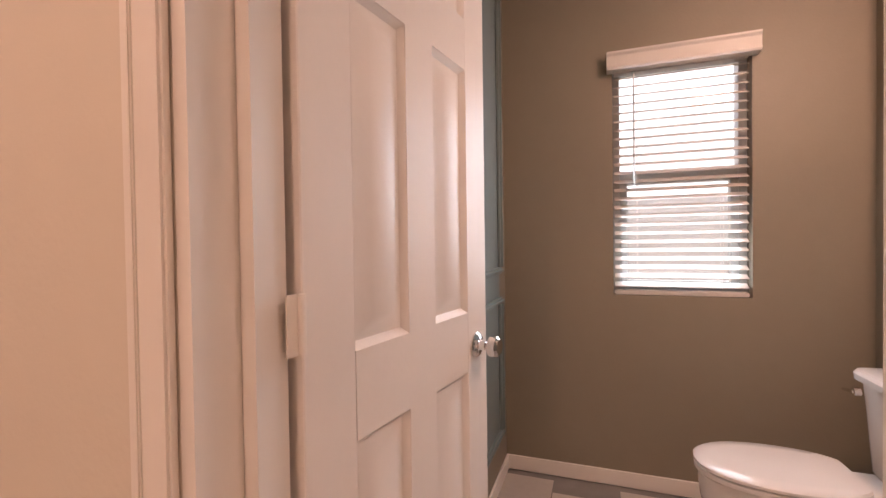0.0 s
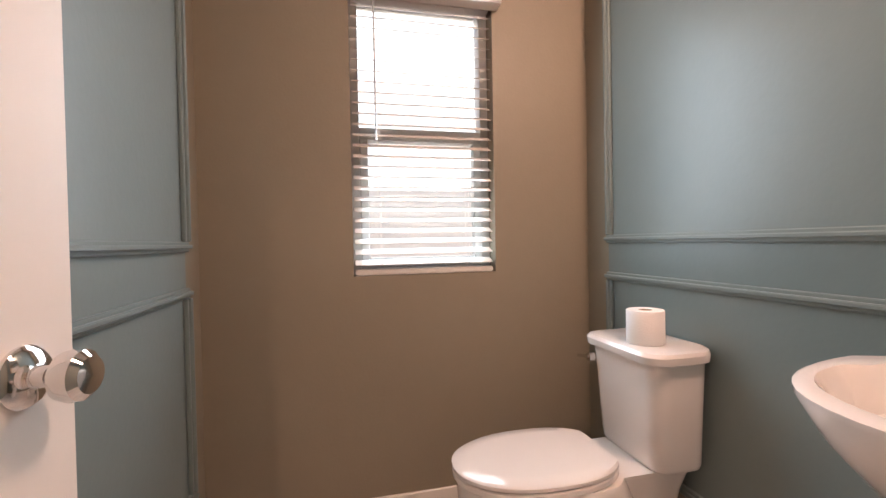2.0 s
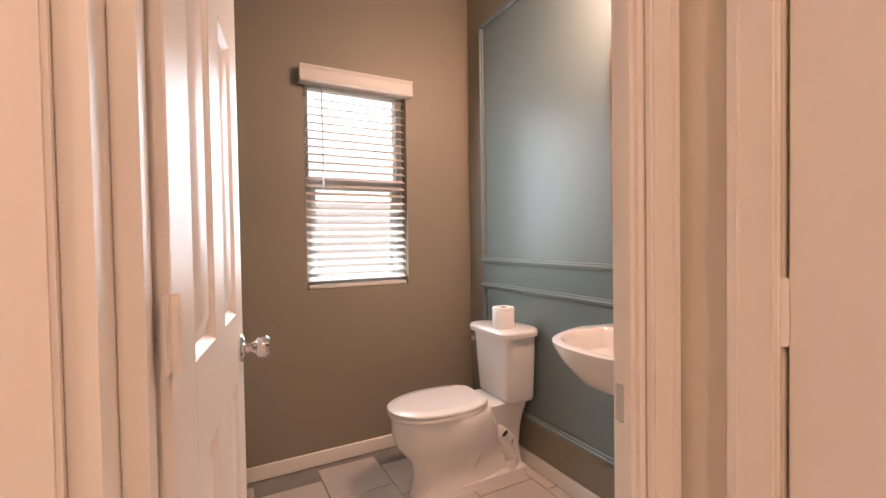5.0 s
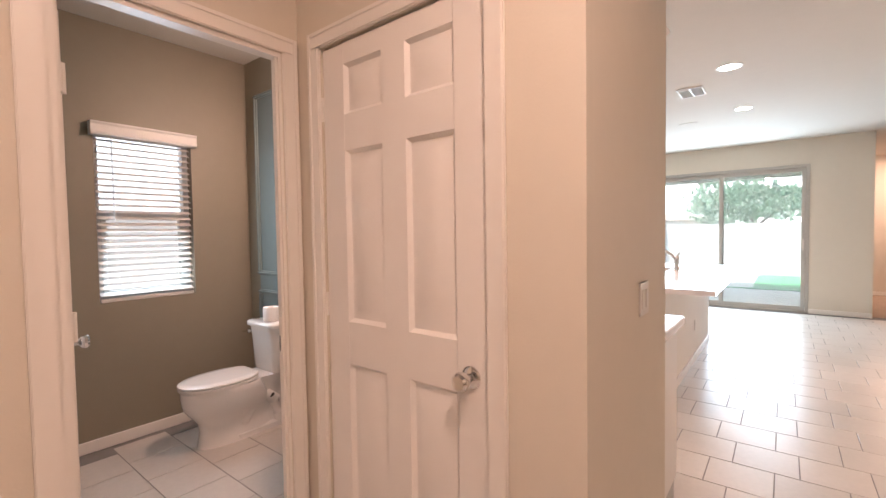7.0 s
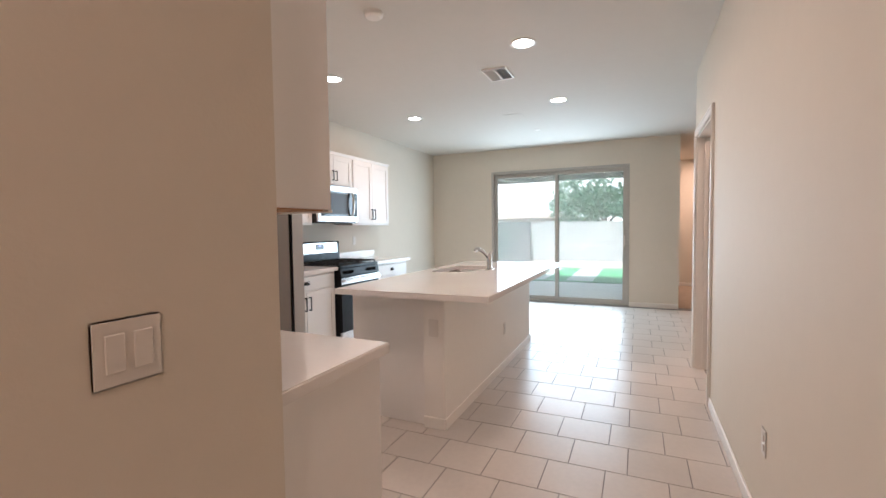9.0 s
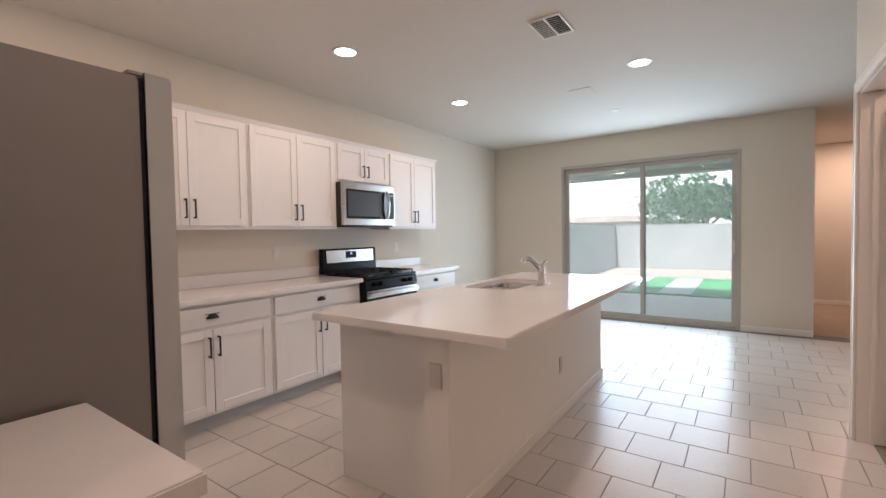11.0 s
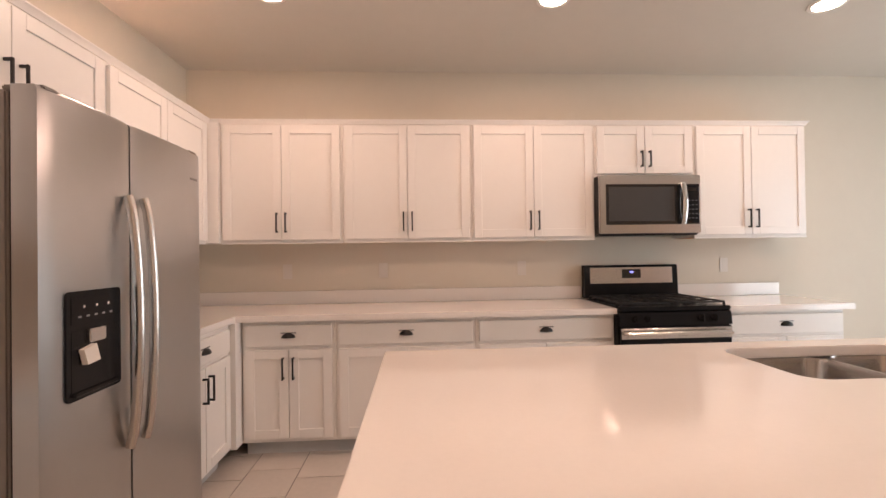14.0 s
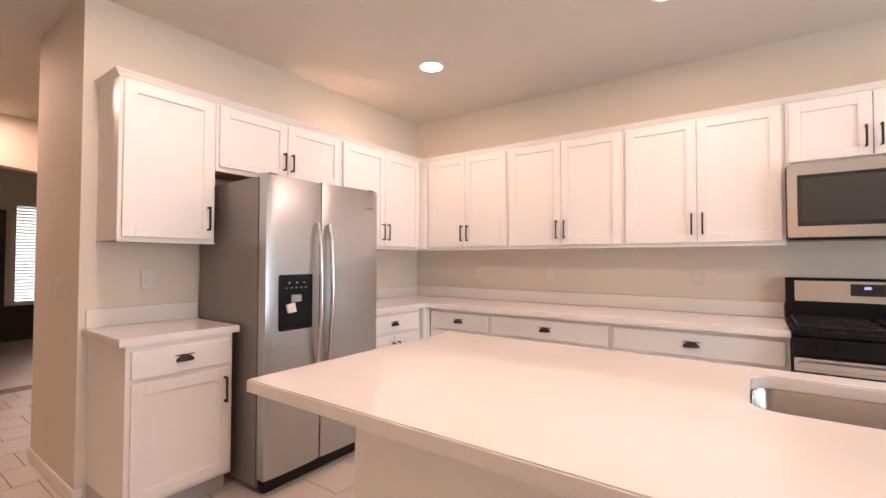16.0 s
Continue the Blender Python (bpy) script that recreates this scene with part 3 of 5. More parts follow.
# no hole is cut: a dark disc paints the recess's shade
part("bolt_hole_shade", loft([[(1.225 + 0.017 * math.cos(a), TY - 0.1105, 0.235 + 0.012 * math.sin(a) + 0.008 * math.cos(a)) for a in [k * math.pi / 6 for k in range(12)]], [(1.225 + 0.015 * math.cos(a), TY - 0.1135, 0.235 + 0.010 * math.sin(a) + 0.008 * math.cos(a)) for a in [k * math.pi / 6 for k in range(12)]]]), DARKPAINT_SHADE, toilet, "dark disc painted as the shade of a porcelain recess")


def lid_ring(z, grow):
    pts = []
    for x, y, zz in egg(CX - 0.005, TY, z, 0.255 + grow, 0.24, 0.172 + grow):
        pts.append((min(x, CX + 0.20), y, zz))
    return pts


part("seat", loft([lid_ring(0.387, -0.006), lid_ring(0.389, 0.0), lid_ring(0.402, 0.0), lid_ring(0.405, -0.004)]), PORCELAIN, toilet, "white seat under the lid")
part("lid", loft([lid_ring(0.408, -0.004), lid_ring(0.411, 0.001), lid_ring(0.420, 0.001), lid_ring(0.427, -0.010), lid_ring(0.429, -0.05)]), PORCELAIN, toilet, "closed white plastic lid")
tank_r = [[(x, y, z) for x, y in rounded(1.215 - e, 1.40, TY - 0.160 - e * 0.8, TY + 0.160 + e * 0.8, 0.05, 6)] for z, e in ((0.385, -0.02), (0.40, -0.012), (0.60, 0.0), (0.705, 0.008))]
part("tank", loft(tank_r), PORCELAIN, toilet)
lid = [[(x, y, z) for x, y in rounded(1.185 + e, 1.408, TY - 0.184 + e, TY + 0.184 - e, 0.06, 6)] for z, e in ((0.702, 0.012), (0.707, 0.002), (0.728, 0.0), (0.738, 0.006), (0.741, 0.018))]
part("tank_lid", loft(lid), PORCELAIN, toilet)
lev = part("flush_lever", cyl((1.205, TY + 0.135, 0.66), (1.185, TY + 0.135, 0.66), 0.014, None, 16), CHROME, toilet, "chrome flush lever")
part("lever_arm", tube([(1.187, TY + 0.135, 0.66), (1.180, TY + 0.16, 0.658), (1.182, TY + 0.19, 0.652)], 0.006, 10), CHROME, lev)

roll = thing("toilet_paper_roll", pose(1.275, 2.045, 0.741), "white toilet paper roll standing on the tank", "toilet paper")
part("paper", lathe([(0.020, 0.0), (0.053, 0.0), (0.055, 0.003), (0.055, 0.098), (0.053, 0.101), (0.022, 0.101), (0.021, 0.099), (0.020, 0.004)], 40), PAPER, roll)
part("core", lathe([(0.019, 0.001), (0.0198, 0.001), (0.0198, 0.1005), (0.0185, 0.1005), (0.0185, 0.05)], 24), CARPET, roll, "brown cardboard core")

# pedestal sink
SY = 1.215
basin = thing("pedestal_sink", pose(0, 0, 0), "white porcelain pedestal sink with chrome faucet", "sink")


def basin_ring(x_front, x_back, w, z, n=48):
    pts = []
    for i in range(n):
        a = 2 * math.pi * i / n
        c, s = math.cos(a), math.sin(a)
        mid = x_back - 0.10
        if c > 0:
            x = mid + (x_back - mid) * abs(c) ** 0.25
            y = w * 0.92 * math.copysign(abs(s) ** 0.35, s)
        else:
            x = mid - (mid - x_front) * abs(c) ** 0.95
            y = w * math.copysign(abs(s) ** 0.75, s)
            y = math.copysign(max(abs(y), 0), s)
        if c > 0:
            y = math.copysign(min(abs(y), w), s)
        pts.append((x, SY + y, z))
    return pts


XB = EW - 0.022
RZ = 0.845
rings = [basin_ring(1.18, XB - 0.03, 0.11, 0.655), basin_ring(1.10, XB - 0.01, 0.165, 0.675), basin_ring(1.03, XB, 0.205, 0.715), basin_ring(0.978, XB, 0.243, 0.775), basin_ring(0.945, XB, 0.268, RZ - 0.012), basin_ring(0.945, XB, 0.269, RZ - 0.003), basin_ring(0.955, XB - 0.004, 0.263, RZ),
         basin_ring(0.985, 1.315, 0.232, RZ - 0.002), basin_ring(1.00, 1.30, 0.215, RZ - 0.02), basin_ring(1.03, 1.285, 0.20, RZ - 0.07), basin_ring(1.09, 1.25, 0.12, RZ - 0.115), basin_ring(1.15, 1.19, 0.03, RZ - 0.125)]
part("basin", loft(rings), PORCELAIN, basin)
part("pedestal", loft([[(1.27 + 0.085 * k * math.cos(a), SY + 0.112 * k * math.sin(a), z) for a in [2 * math.pi * i / 32 for i in range(32)]] for z, k in ((0, 1.25), (0.02, 1.25), (0.06, 1.02), (0.3, 0.86), (0.58, 0.98), (0.69, 1.15))]), PORCELAIN, basin)
part("overflow", lathe([(0.006, 0.0), (0.013, 0.0), (0.013, 0.003), (0.006, 0.004)], 20, Matrix.Translation((1.294, SY, RZ - 0.045)) @ pose(0, 0, 0, 0, -78, 0)), NICKEL, basin, "metal overflow ring")
part("drain", lathe([(0.001, 0), (0.022, 0), (0.022, 0.004), (0.001, 0.005)], 24, Matrix.Translation((1.17, SY, RZ - 0.124))), CHROME, basin)
fau = part("faucet", loft([[(1.352 + x, SY + y, RZ + z) for x, y in rounded(-a, a - 0.003, -b, b, a * 0.9, 6)] for z, a, b in ((-0.001, 0.029, 0.084), (0.007, 0.029, 0.083), (0.014, 0.027, 0.074), (0.024, 0.026, 0.054), (0.040, 0.024, 0.036), (0.056, 0.023, 0.027))]), CHROME, basin, "chrome single-lever faucet")
part("spout", loft([[(1.352 + dx + k * 0.020 * math.cos(a) * cx_, SY + k * 0.021 * math.sin(a), z + k * 0.02 * math.cos(a) * cz) for a in [2 * math.pi * i / 20 for i in range(20)]] for dx, z, k, cx_, cz in ((0.0, RZ + 0.01, 1.3, 1, 0), (0.0, RZ + 0.042, 1.05, 1, 0), (-0.02, RZ + 0.066, 1.0, 0.8, 0.5), (-0.06, RZ + 0.070, 0.8, 0.2, 0.9), (-0.098, RZ + 0.058, 0.65, 0.1, 0.9))]), CHROME, fau)
part("lever", loft([[(1.352 + dx + k * 0.02 * math.cos(a), SY + k * 0.02 * math.sin(a), z) for a in [2 * math.pi * i / 20 for i in range(20)]] for dx, z, k in ((0.004, RZ + 0.068, 1.0), (0.006, RZ + 0.096, 1.12), (0.0, RZ + 0.118, 0.9), (-0.02, RZ + 0.129, 0.5))]), CHROME, fau)
part("lever_blade", box(1.285, 1.35, SY - 0.011, SY + 0.011, RZ + 0.119, RZ + 0.129, 0.004), CHROME, fau)
part("supply_pipe", tube([(1.33, SY - 0.12, 0.62), (1.36, SY - 0.12, 0.5), (1.40, SY - 0.12, 0.45), (1.418, SY - 0.12, 0.45)], 0.008, 10), CHROME, basin)
part("drain_pipe", tube([(1.30, SY - 0.13, 0.62), (1.30, SY - 0.13, 0.48), (1.34, SY - 0.13, 0.42), (1.418, SY - 0.13, 0.42)], 0.017, 12), PLASTIC, basin)

fan = thing("exhaust_fan", pose(1.06, 2.05, CEIL), "white square ceiling exhaust fan grille", "exhaust fan")
part("grille", loft([[(x, y, z) for x, y in rounded(-0.13 + e, 0.13 - e, -0.13 + e, 0.13 - e, 0.02, 4)] for z, e in ((0.0, 0), (-0.012, 0.0), (-0.026, 0.05))]), TRIM, fan)
# grey bars on the closed grille paint the shade of its slots
for k in range(5):
    part("slot_shade", box(-0.07, 0.07, -0.055 + k * 0.024, -0.043 + k * 0.024, -0.0275, -0.0255), LABEL, fan)

# ---- lamps ----


def downlight(x, y, watts, color=WARM, z=CEIL):
    ob = thing("ceiling_light", pose(x, y, z), "lit round white recessed ceiling light", "ceiling light", "recessed ceiling lights")
    part("trim_ring", lathe([(0.078, -0.001), (0.100, -0.001), (0.097, -0.006), (0.080, -0.008), (0.076, -0.004)], 40), TRIM, ob)
    part("lens", lathe([(0.001, -0.0045), (0.077, -0.0045), (0.077, -0.0015), (0.001, -0.0015)], 32), LAMP, ob, "glowing frosted lens")
    area("downlight_beam", (x, y, z - 0.012), (x, y, 0), 0.15, 0.15, watts, color, "DISK")
    return ob


for x in (2.50, 4.08, 5.72):
    for y in (1.34, -0.46):
        downlight(x, y, KITCHEN_W)
downlight(-0.15, -1.0, HALL_W, WARMER)
downlight(-1.15, -0.5, 5.0, WARMER)
downlight(10.6, -2.7, 16.0, WARMER)
# unseen side room light, added to brighten what shows through its doorway
downlight(4.9, -2.5, 6.0, WARMER)
area("vanity_glow", (1.33, 1.24, 2.3), (1.36, 2.4, 0.9), 0.5, 0.14, POWDER_W, WARMER)
van = thing("vanity_light", pose(EW, 1.24, 2.36), "nickel bar light above the mirror", "wall light")
part("bar", box(-0.05, 0, -0.26, 0.26, -0.03, 0.03, 0.006), NICKEL, van)

# ---- kitchen cabinets ----


def shaker(parent, x0, x1, z0, z1, y, rail=0.058):
    """Shaker door on plane y facing -y, 19 mm thick: recessed panel in stiles and rails."""
    door = part("door", box(x0 + rail - 0.002, x1 - rail + 0.002, y - 0.010, y - 0.002, z0 + rail - 0.002, z1 - rail + 0.002), CAB, parent)
    for n, a in (("stile", (x0, x0 + rail, z0, z1)), ("stile", (x1 - rail, x1, z0, z1)), ("rail", (x0 + rail, x1 - rail, z0, z0 + rail)), ("rail", (x0 + rail, x1 - rail, z1 - rail, z1))):
        part(n, box(a[0], a[1], y - 0.019, y, a[2], a[3], 0.0015, 1), CAB, door)
    return door


def bar_pull(parent, x, y, z0, z1):
    bm = bmesh.new()
    add_box(bm, x - 0.005, x + 0.005, y - 0.034, y - 0.024, z0, z1, 0.0015, 1)
    add_box(bm, x - 0.005, x + 0.005, y - 0.026, y, z0 + 0.001, z0 + 0.012, 0.001, 1)
    add_box(bm, x - 0.005, x + 0.005, y - 0.026, y, z1 - 0.012, z1 - 0.001, 0.001, 1)
    return part("handle", bm, BLACK, parent, "black bar handle")


def cup_pull(parent, x, y, z):
    rings = []
    for k in range(7):
        a = radians(90 * k / 6)
        rr, d = math.cos(a), math.sin(a)
        rings.append([(x + 0.044 * rr * math.cos(t), y - 0.026 * d - 0.001, z - 0.012 + 0.030 * max(rr, 0.02) * math.sin(t)) for t in [math.pi * i / 12 for i in range(13)]])
    bm = loft(rings)
    add_box(bm, x - 0.048, x + 0.048, y - 0.004, y, z + 0.016, z + 0.021, 0.001, 1)
    return part("cup_handle", bm, BLACK, parent, "black cup handle")


def base_cabinet(m, w, doors, drawer=True, single="right", d=0.59, label=""):
    """Back at y 0, front towards -y, x from 0 to w."""
    ob = thing("base_cabinet", m, label or "white shaker base cabinet with black handles", "cabinet", "base cabinets")
    part("body", box(0.001, w - 0.001, -d, 0, 0.10, 0.874, 0.001, 1), CAB, ob)
    part("toe_kick", box(0.001, w - 0.001, -d + 0.07, -0.01, 0.0, 0.0995), TOE, ob, "grey recessed toe kick")
    g = 0.022
    dr = part("drawer_front", box(g, w - g, -d - 0.019, -d - 0.0005, 0.712, 0.848, 0.003, 1), CAB, ob)
    cup_pull(dr, w / 2, -d - 0.019, 0.78)
    ztop = 0.69
    if doors == 1:
        dd = shaker(ob, g, w - g, 0.125, ztop, -d - 0.0005)
        bar_pull(dd, w - g - 0.03 if single == "right" else g + 0.03, -d - 0.0195, ztop - 0.185, ztop - 0.045)
    else:
        for a, b, hx in ((g, w / 2 - 0.003, w / 2 - 0.032), (w / 2 + 0.003, w - g, w / 2 + 0.032)):
            dd = shaker(ob, a, b, 0.125, ztop, -d - 0.0005)
            bar_pull(dd, hx, -d - 0.0195, ztop - 0.185, ztop - 0.045)
    return ob


def wall_cabinet(m, w, z0, z1, doors=2, single="right", d=0.295):
    ob = thing("wall_cabinet", m, "white shaker wall cabinet with black handles", "cabinet", "wall cabinets")
    part("body", box(0.001, w - 0.001, -d, 0, z0, z1, 0.001, 1), CAB, ob)
    part("light_rail", box(0.001, w - 0.001, -d - 0.008, -d + 0.012, z0 - 0.010, z0 - 0.0005, 0.002, 1), CAB, ob)
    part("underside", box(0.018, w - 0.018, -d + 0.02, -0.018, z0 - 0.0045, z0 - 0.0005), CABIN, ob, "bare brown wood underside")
    g, lo, hi = 0.018, z0 + 0.018, z1 - 0.014
    tall = (z1 - z0) > 0.6
    h0, h1 = (lo + 0.05, lo + 0.19) if tall else (lo + 0.045, lo + 0.165)
    if doors == 1:
        dd = shaker(ob, g, w - g, lo, hi, -d - 0.0005)
        bar_pull(dd, w - g - 0.03 if single == "right" else g + 0.03, -d - 0.0195, h0, h1)
    else:
        for a, b, hx in ((g, w / 2 - 0.002, w / 2 - 0.031), (w / 2 + 0.002, w - g, w / 2 + 0.031)):
            dd = shaker(ob, a, b, lo, hi, -d - 0.0005)
            bar_pull(dd, hx, -d - 0.0195, h0, h1)
    return ob


UZ0, UZ1 = 1.385, 2.225
for x0, x1, z0 in ((1.91, 2.762, UZ0), (2.762, 3.685, UZ0), (3.685, 4.60, UZ0), (4.60, 5.36, 1.845), (5.36, 6.245, UZ0)):
    wall_cabinet(pose(x0, N_Y - 0.001, 0), x1 - x0, z0, UZ1)


def wpose(y):
    return pose(W_X + 0.001, y, 0, 0, 0, 90)


wall_cabinet(wpose(-0.40), 0.49, UZ0, UZ1, 1)
wall_cabinet(wpose(0.09), 0.965, 1.825, UZ1)
wall_cabinet(wpose(1.055), 0.98, UZ0, UZ1)
solid("corner_filler", box(1.532, 1.9095, 2.036, 2.369, UZ0, UZ1), CAB, "white filler panel in the cabinet corner", "cabinet filler")
# crown along the top
prof = [(0.0, 0.0), (0.006, 0.0), (0.010, 0.010), (0.020, 0.022), (0.024, 0.026), (0.024, 0.032), (0.0, 0.032)]
crown = thing("crown_moulding", Matrix(), "white crown moulding along the wall cabinets", "moulding", "", "structure")
yb, xb = N_Y - 0.296, W_X + 0.296
part("crown_run", loft([[(xb + p - 0.0, yb - p, UZ1 + 0.001 + z) for p, z in prof], [(6.245 + p, yb - p, UZ1 + 0.001 + z) for p, z in prof]]), CAB, crown)
part("crown_run", loft([[(xb + p, yb - p, UZ1 + 0.001 + z) for p, z in prof], [(xb + p, -0.40 - p, UZ1 + 0.001 + z) for p, z in prof]]), CAB, crown)
part("crown_return", loft([[(6.245 + p, yb - p, UZ1 + 0.001 + z) for p, z in prof], [(6.245 + p, N_Y, UZ1 + 0.001 + z) for p, z in prof]]), CAB, crown)
part("crown_return", loft([[(xb + p, -0.40 - p, UZ1 + 0.001 + z) for p, z in prof], [(W_X, -0.40 - p, UZ1 + 0.001 + z) for p, z in prof]]), CAB, crown)

for x0, x1 in ((2.165, 2.755), (2.755, 3.665), (3.665, 4.597), (5.363, 6.225)):
    base_cabinet(pose(x0, N_Y - 0.001, 0), x1 - x0, 2)
base_cabinet(wpose(-0.425), 0.515, 1, single="right", d=0.515)
base_cabinet(wpose(1.02), 0.66, 2)
solid("corner_base_filler", box(1.532, 2.16, 1.685, 2.368, 0.10, 0.874), CAB, "white filler cabinet in the base corner", "cabinet filler")

# worktops


def slab(loop, z0, z1, hole=None, bevel=0.004):
    bm = bmesh.new()
    edges = []
    for pts in ([loop] + ([hole] if hole else [])):
        vs = [bm.verts.new((x, y, z1)) for x, y in pts]
        for a, b in zip(vs, vs[1:] + vs[:1]):
            edges.append(bm.edges.new((a, b)))
    bmesh.ops.triangle_fill(bm, edges=edges, use_beauty=True, normal=(0, 0, 1))
    ext = bmesh.ops.extrude_face_region(bm, geom=list(bm.faces))
    bmesh.ops.translate(bm, verts=[v for v in ext["geom"] if isinstance(v, bmesh.types.BMVert)], vec=(0, 0, z0 - z1))
    bmesh.ops.recalc_face_normals(bm, faces=bm.faces)
    if bevel:
        top = [e for e in bm.edges if all(abs(v.co.z - z1) < 1e-5 for v in e.verts) and len(e.link_faces) == 2 and abs(e.calc_face_angle(0)) > 1]
        bmesh.ops.bevel(bm, geom=top, offset=bevel, segments=2, affect="EDGES", clamp_overlap=True)
    return bm


CTF, CWF = 1.725, 2.145
wt = thing("worktop", Matrix(), "white quartz L-shaped worktop with low backsplash", "worktop")
part("slab", slab([(W_X + 0.002, 1.0), (CWF, 1.0), (CWF, CTF), (4.596, CTF), (4.596, N_Y - 0.002), (W_X + 0.002, N_Y - 0.002)], 0.876, 0.914), QUARTZ, wt)
part("backsplash", box(W_X + 0.022, 4.596, N_Y - 0.021, N_Y - 0.002, 0.9145, 1.015, 0.002, 1), QUARTZ, wt)
part("backsplash", box(W_X + 0.002, W_X + 0.0215, 1.0, N_Y - 0.002, 0.9145, 1.015, 0.002, 1), QUARTZ, wt)
wt = thing("worktop", Matrix(), "short white quartz worktop beside the range", "worktop")
part("slab", slab([(5.364, CTF), (6.26, CTF), (6.26, N_Y - 0.002), (5.364, N_Y - 0.002)], 0.876, 0.914), QUARTZ, wt)
part("backsplash", box(5.364, 6.26, N_Y - 0.021, N_Y - 0.002, 0.9145, 1.015, 0.002, 1), QUARTZ, wt)
wt = thing("worktop", Matrix(), "small white quartz worktop beside the fridge", "worktop")
part("slab", slab([(W_X + 0.002, -0.455), (2.066, -0.455), (2.066, 0.120), (W_X + 0.002, 0.120)], 0.876, 0.914), QUARTZ, wt)
part("backsplash", box(W_X + 0.002, W_X + 0.021, -0.44, 0.125, 0.9145, 1.015, 0.002, 1), QUARTZ, wt)

# island
isl = thing("kitchen_island", Matrix(), "white painted kitchen island with a drywall back", "island")
part("back_wall", box(3.275, 5.72, -0.13, 0.02, 0, 0.874, 0.006), ISLANDP, isl, "off-white painted drywall back")
bm = box(3.30, 3.32, 0.021, 0.60, 0.0, 0.874, 0.002, 1)
add_box(bm, 5.68, 5.70, 0.021, 0.60, 0.0, 0.874, 0.002, 1)
add_box(bm, 3.32, 5.68, 0.58, 0.60, 0.10, 0.874)
add_box(bm, 3.32, 5.68, 0.021, 0.53, 0.08, 0.10)
part("cabinet_body", bm, CAB, isl)
part("baseboard", box(3.263, 5.732, -0.142, -0.1305, 0.0, 0.075, 0.003, 1), TRIM, isl)
part("baseboard", box(3.263, 3.2745, -0.1305, 0.02, 0.0, 0.075, 0.003, 1), TRIM, isl)
part("baseboard", box(5.7205, 5.732, -0.1305, 0.02, 0.0, 0.075, 0.003, 1), TRIM, isl)
SX0, SX1, SKY0, SKY1 = 4.43, 5.13, 0.13, 0.535
hole = rounded(SX0, SX1, SKY0, SKY1, 0.07, 6)
wt = thing("island_worktop", Matrix(), "large white quartz island worktop with sink cutout", "worktop")
part("slab", slab([(3.16, -0.47), (5.76, -0.47), (5.76, 0.65), (3.16, 0.65)], 0.876, 0.914, hole), QUARTZ, wt)
sink = thing("kitchen_sink", Matrix(), "stainless steel undermount double bowl sink", "sink")
mid = SX0 + 0.40


def bowl(x0, x1, y0, y1, depth):
    zt = 0.8755
    o = rounded(x0, x1, y0, y1, 0.065, 6)
    rings = [[(x, y, zt) for x, y in rounded(x0 - 0.0, x1 + 0.0, y0, y1, 0.065, 6)]]
    for z, e, r in ((zt - 0.01, 0.004, 0.062), (zt - depth + 0.03, 0.010, 0.06), (zt - depth + 0.008, 0.020, 0.055), (zt - depth, 0.05, 0.04)):
        rings.append([(x, y, z) for x, y in rounded(x0 + e, x1 - e, y0 + e, y1 - e, r, 6)])
    cx, cy = (x0 + x1) / 2, (y0 + y1) / 2
    rings.append([(cx + (x - cx) * 0.05, cy + (y - cy) * 0.05, zt - depth - 0.004) for x, y in o])
    return loft(rings, False)


part("bowl", bowl(SX0 + 0.004, mid - 0.012, SKY0 + 0.004, SKY1 - 0.004, 0.19), SINKSTEEL, sink)
part("bowl", bowl(mid + 0.012, SX1 - 0.004, SKY0 + 0.004, SKY1 - 0.004, 0.17), SINKSTEEL, sink)
part("divider", box(mid - 0.0125, mid + 0.0125, SKY0 + 0.03, SKY1 - 0.03, 0.860, 0.8755, 0.004), SINKSTEEL, sink)
for cx in ((SX0 + mid) / 2, (mid + SX1) / 2):
    part("drain", lathe([(0.001, 0), (0.042, 0), (0.042, 0.003), (0.030, 0.001), (0.001, -0.004)], 28, Matrix.Translation((cx, 0.35, 0.693 if cx < mid else 0.712))), CHROME, sink)
fc = thing("kitchen_faucet", pose(4.81, 0.06, 0.914), "chrome single-handle pull-out kitchen faucet", "faucet")
part("base_plate", loft([[(x, y, z) for x, y in rounded(-0.12, 0.12, -0.028, 0.028, 0.027, 6)] for z in (0, 0.005)]), CHROME, fc)
part("column", lathe([(0.027, 0.004), (0.027, 0.02), (0.024, 0.03), (0.024, 0.12), (0.026, 0.135), (0.020, 0.15), (0.001, 0.153)], 28), CHROME, fc)
sp = part("spout", tube([(0, 0.0, 0.10), (-0.004, 0.02, 0.135), (-0.012, 0.055, 0.172), (-0.018, 0.08, 0.192)], 0.017, 16), CHROME, fc)
part("spray_head", tube([(-0.017, 0.078, 0.191), (-0.024, 0.10, 0.200), (-0.03, 0.125, 0.194), (-0.032, 0.138, 0.175)], 0.020, 16), CHROME, sp)
part("handle", tube([(0.0, 0, 0.145), (0.02, -0.01, 0.165), (0.05, -0.02, 0.18)], 0.009, 12), CHROME, fc)

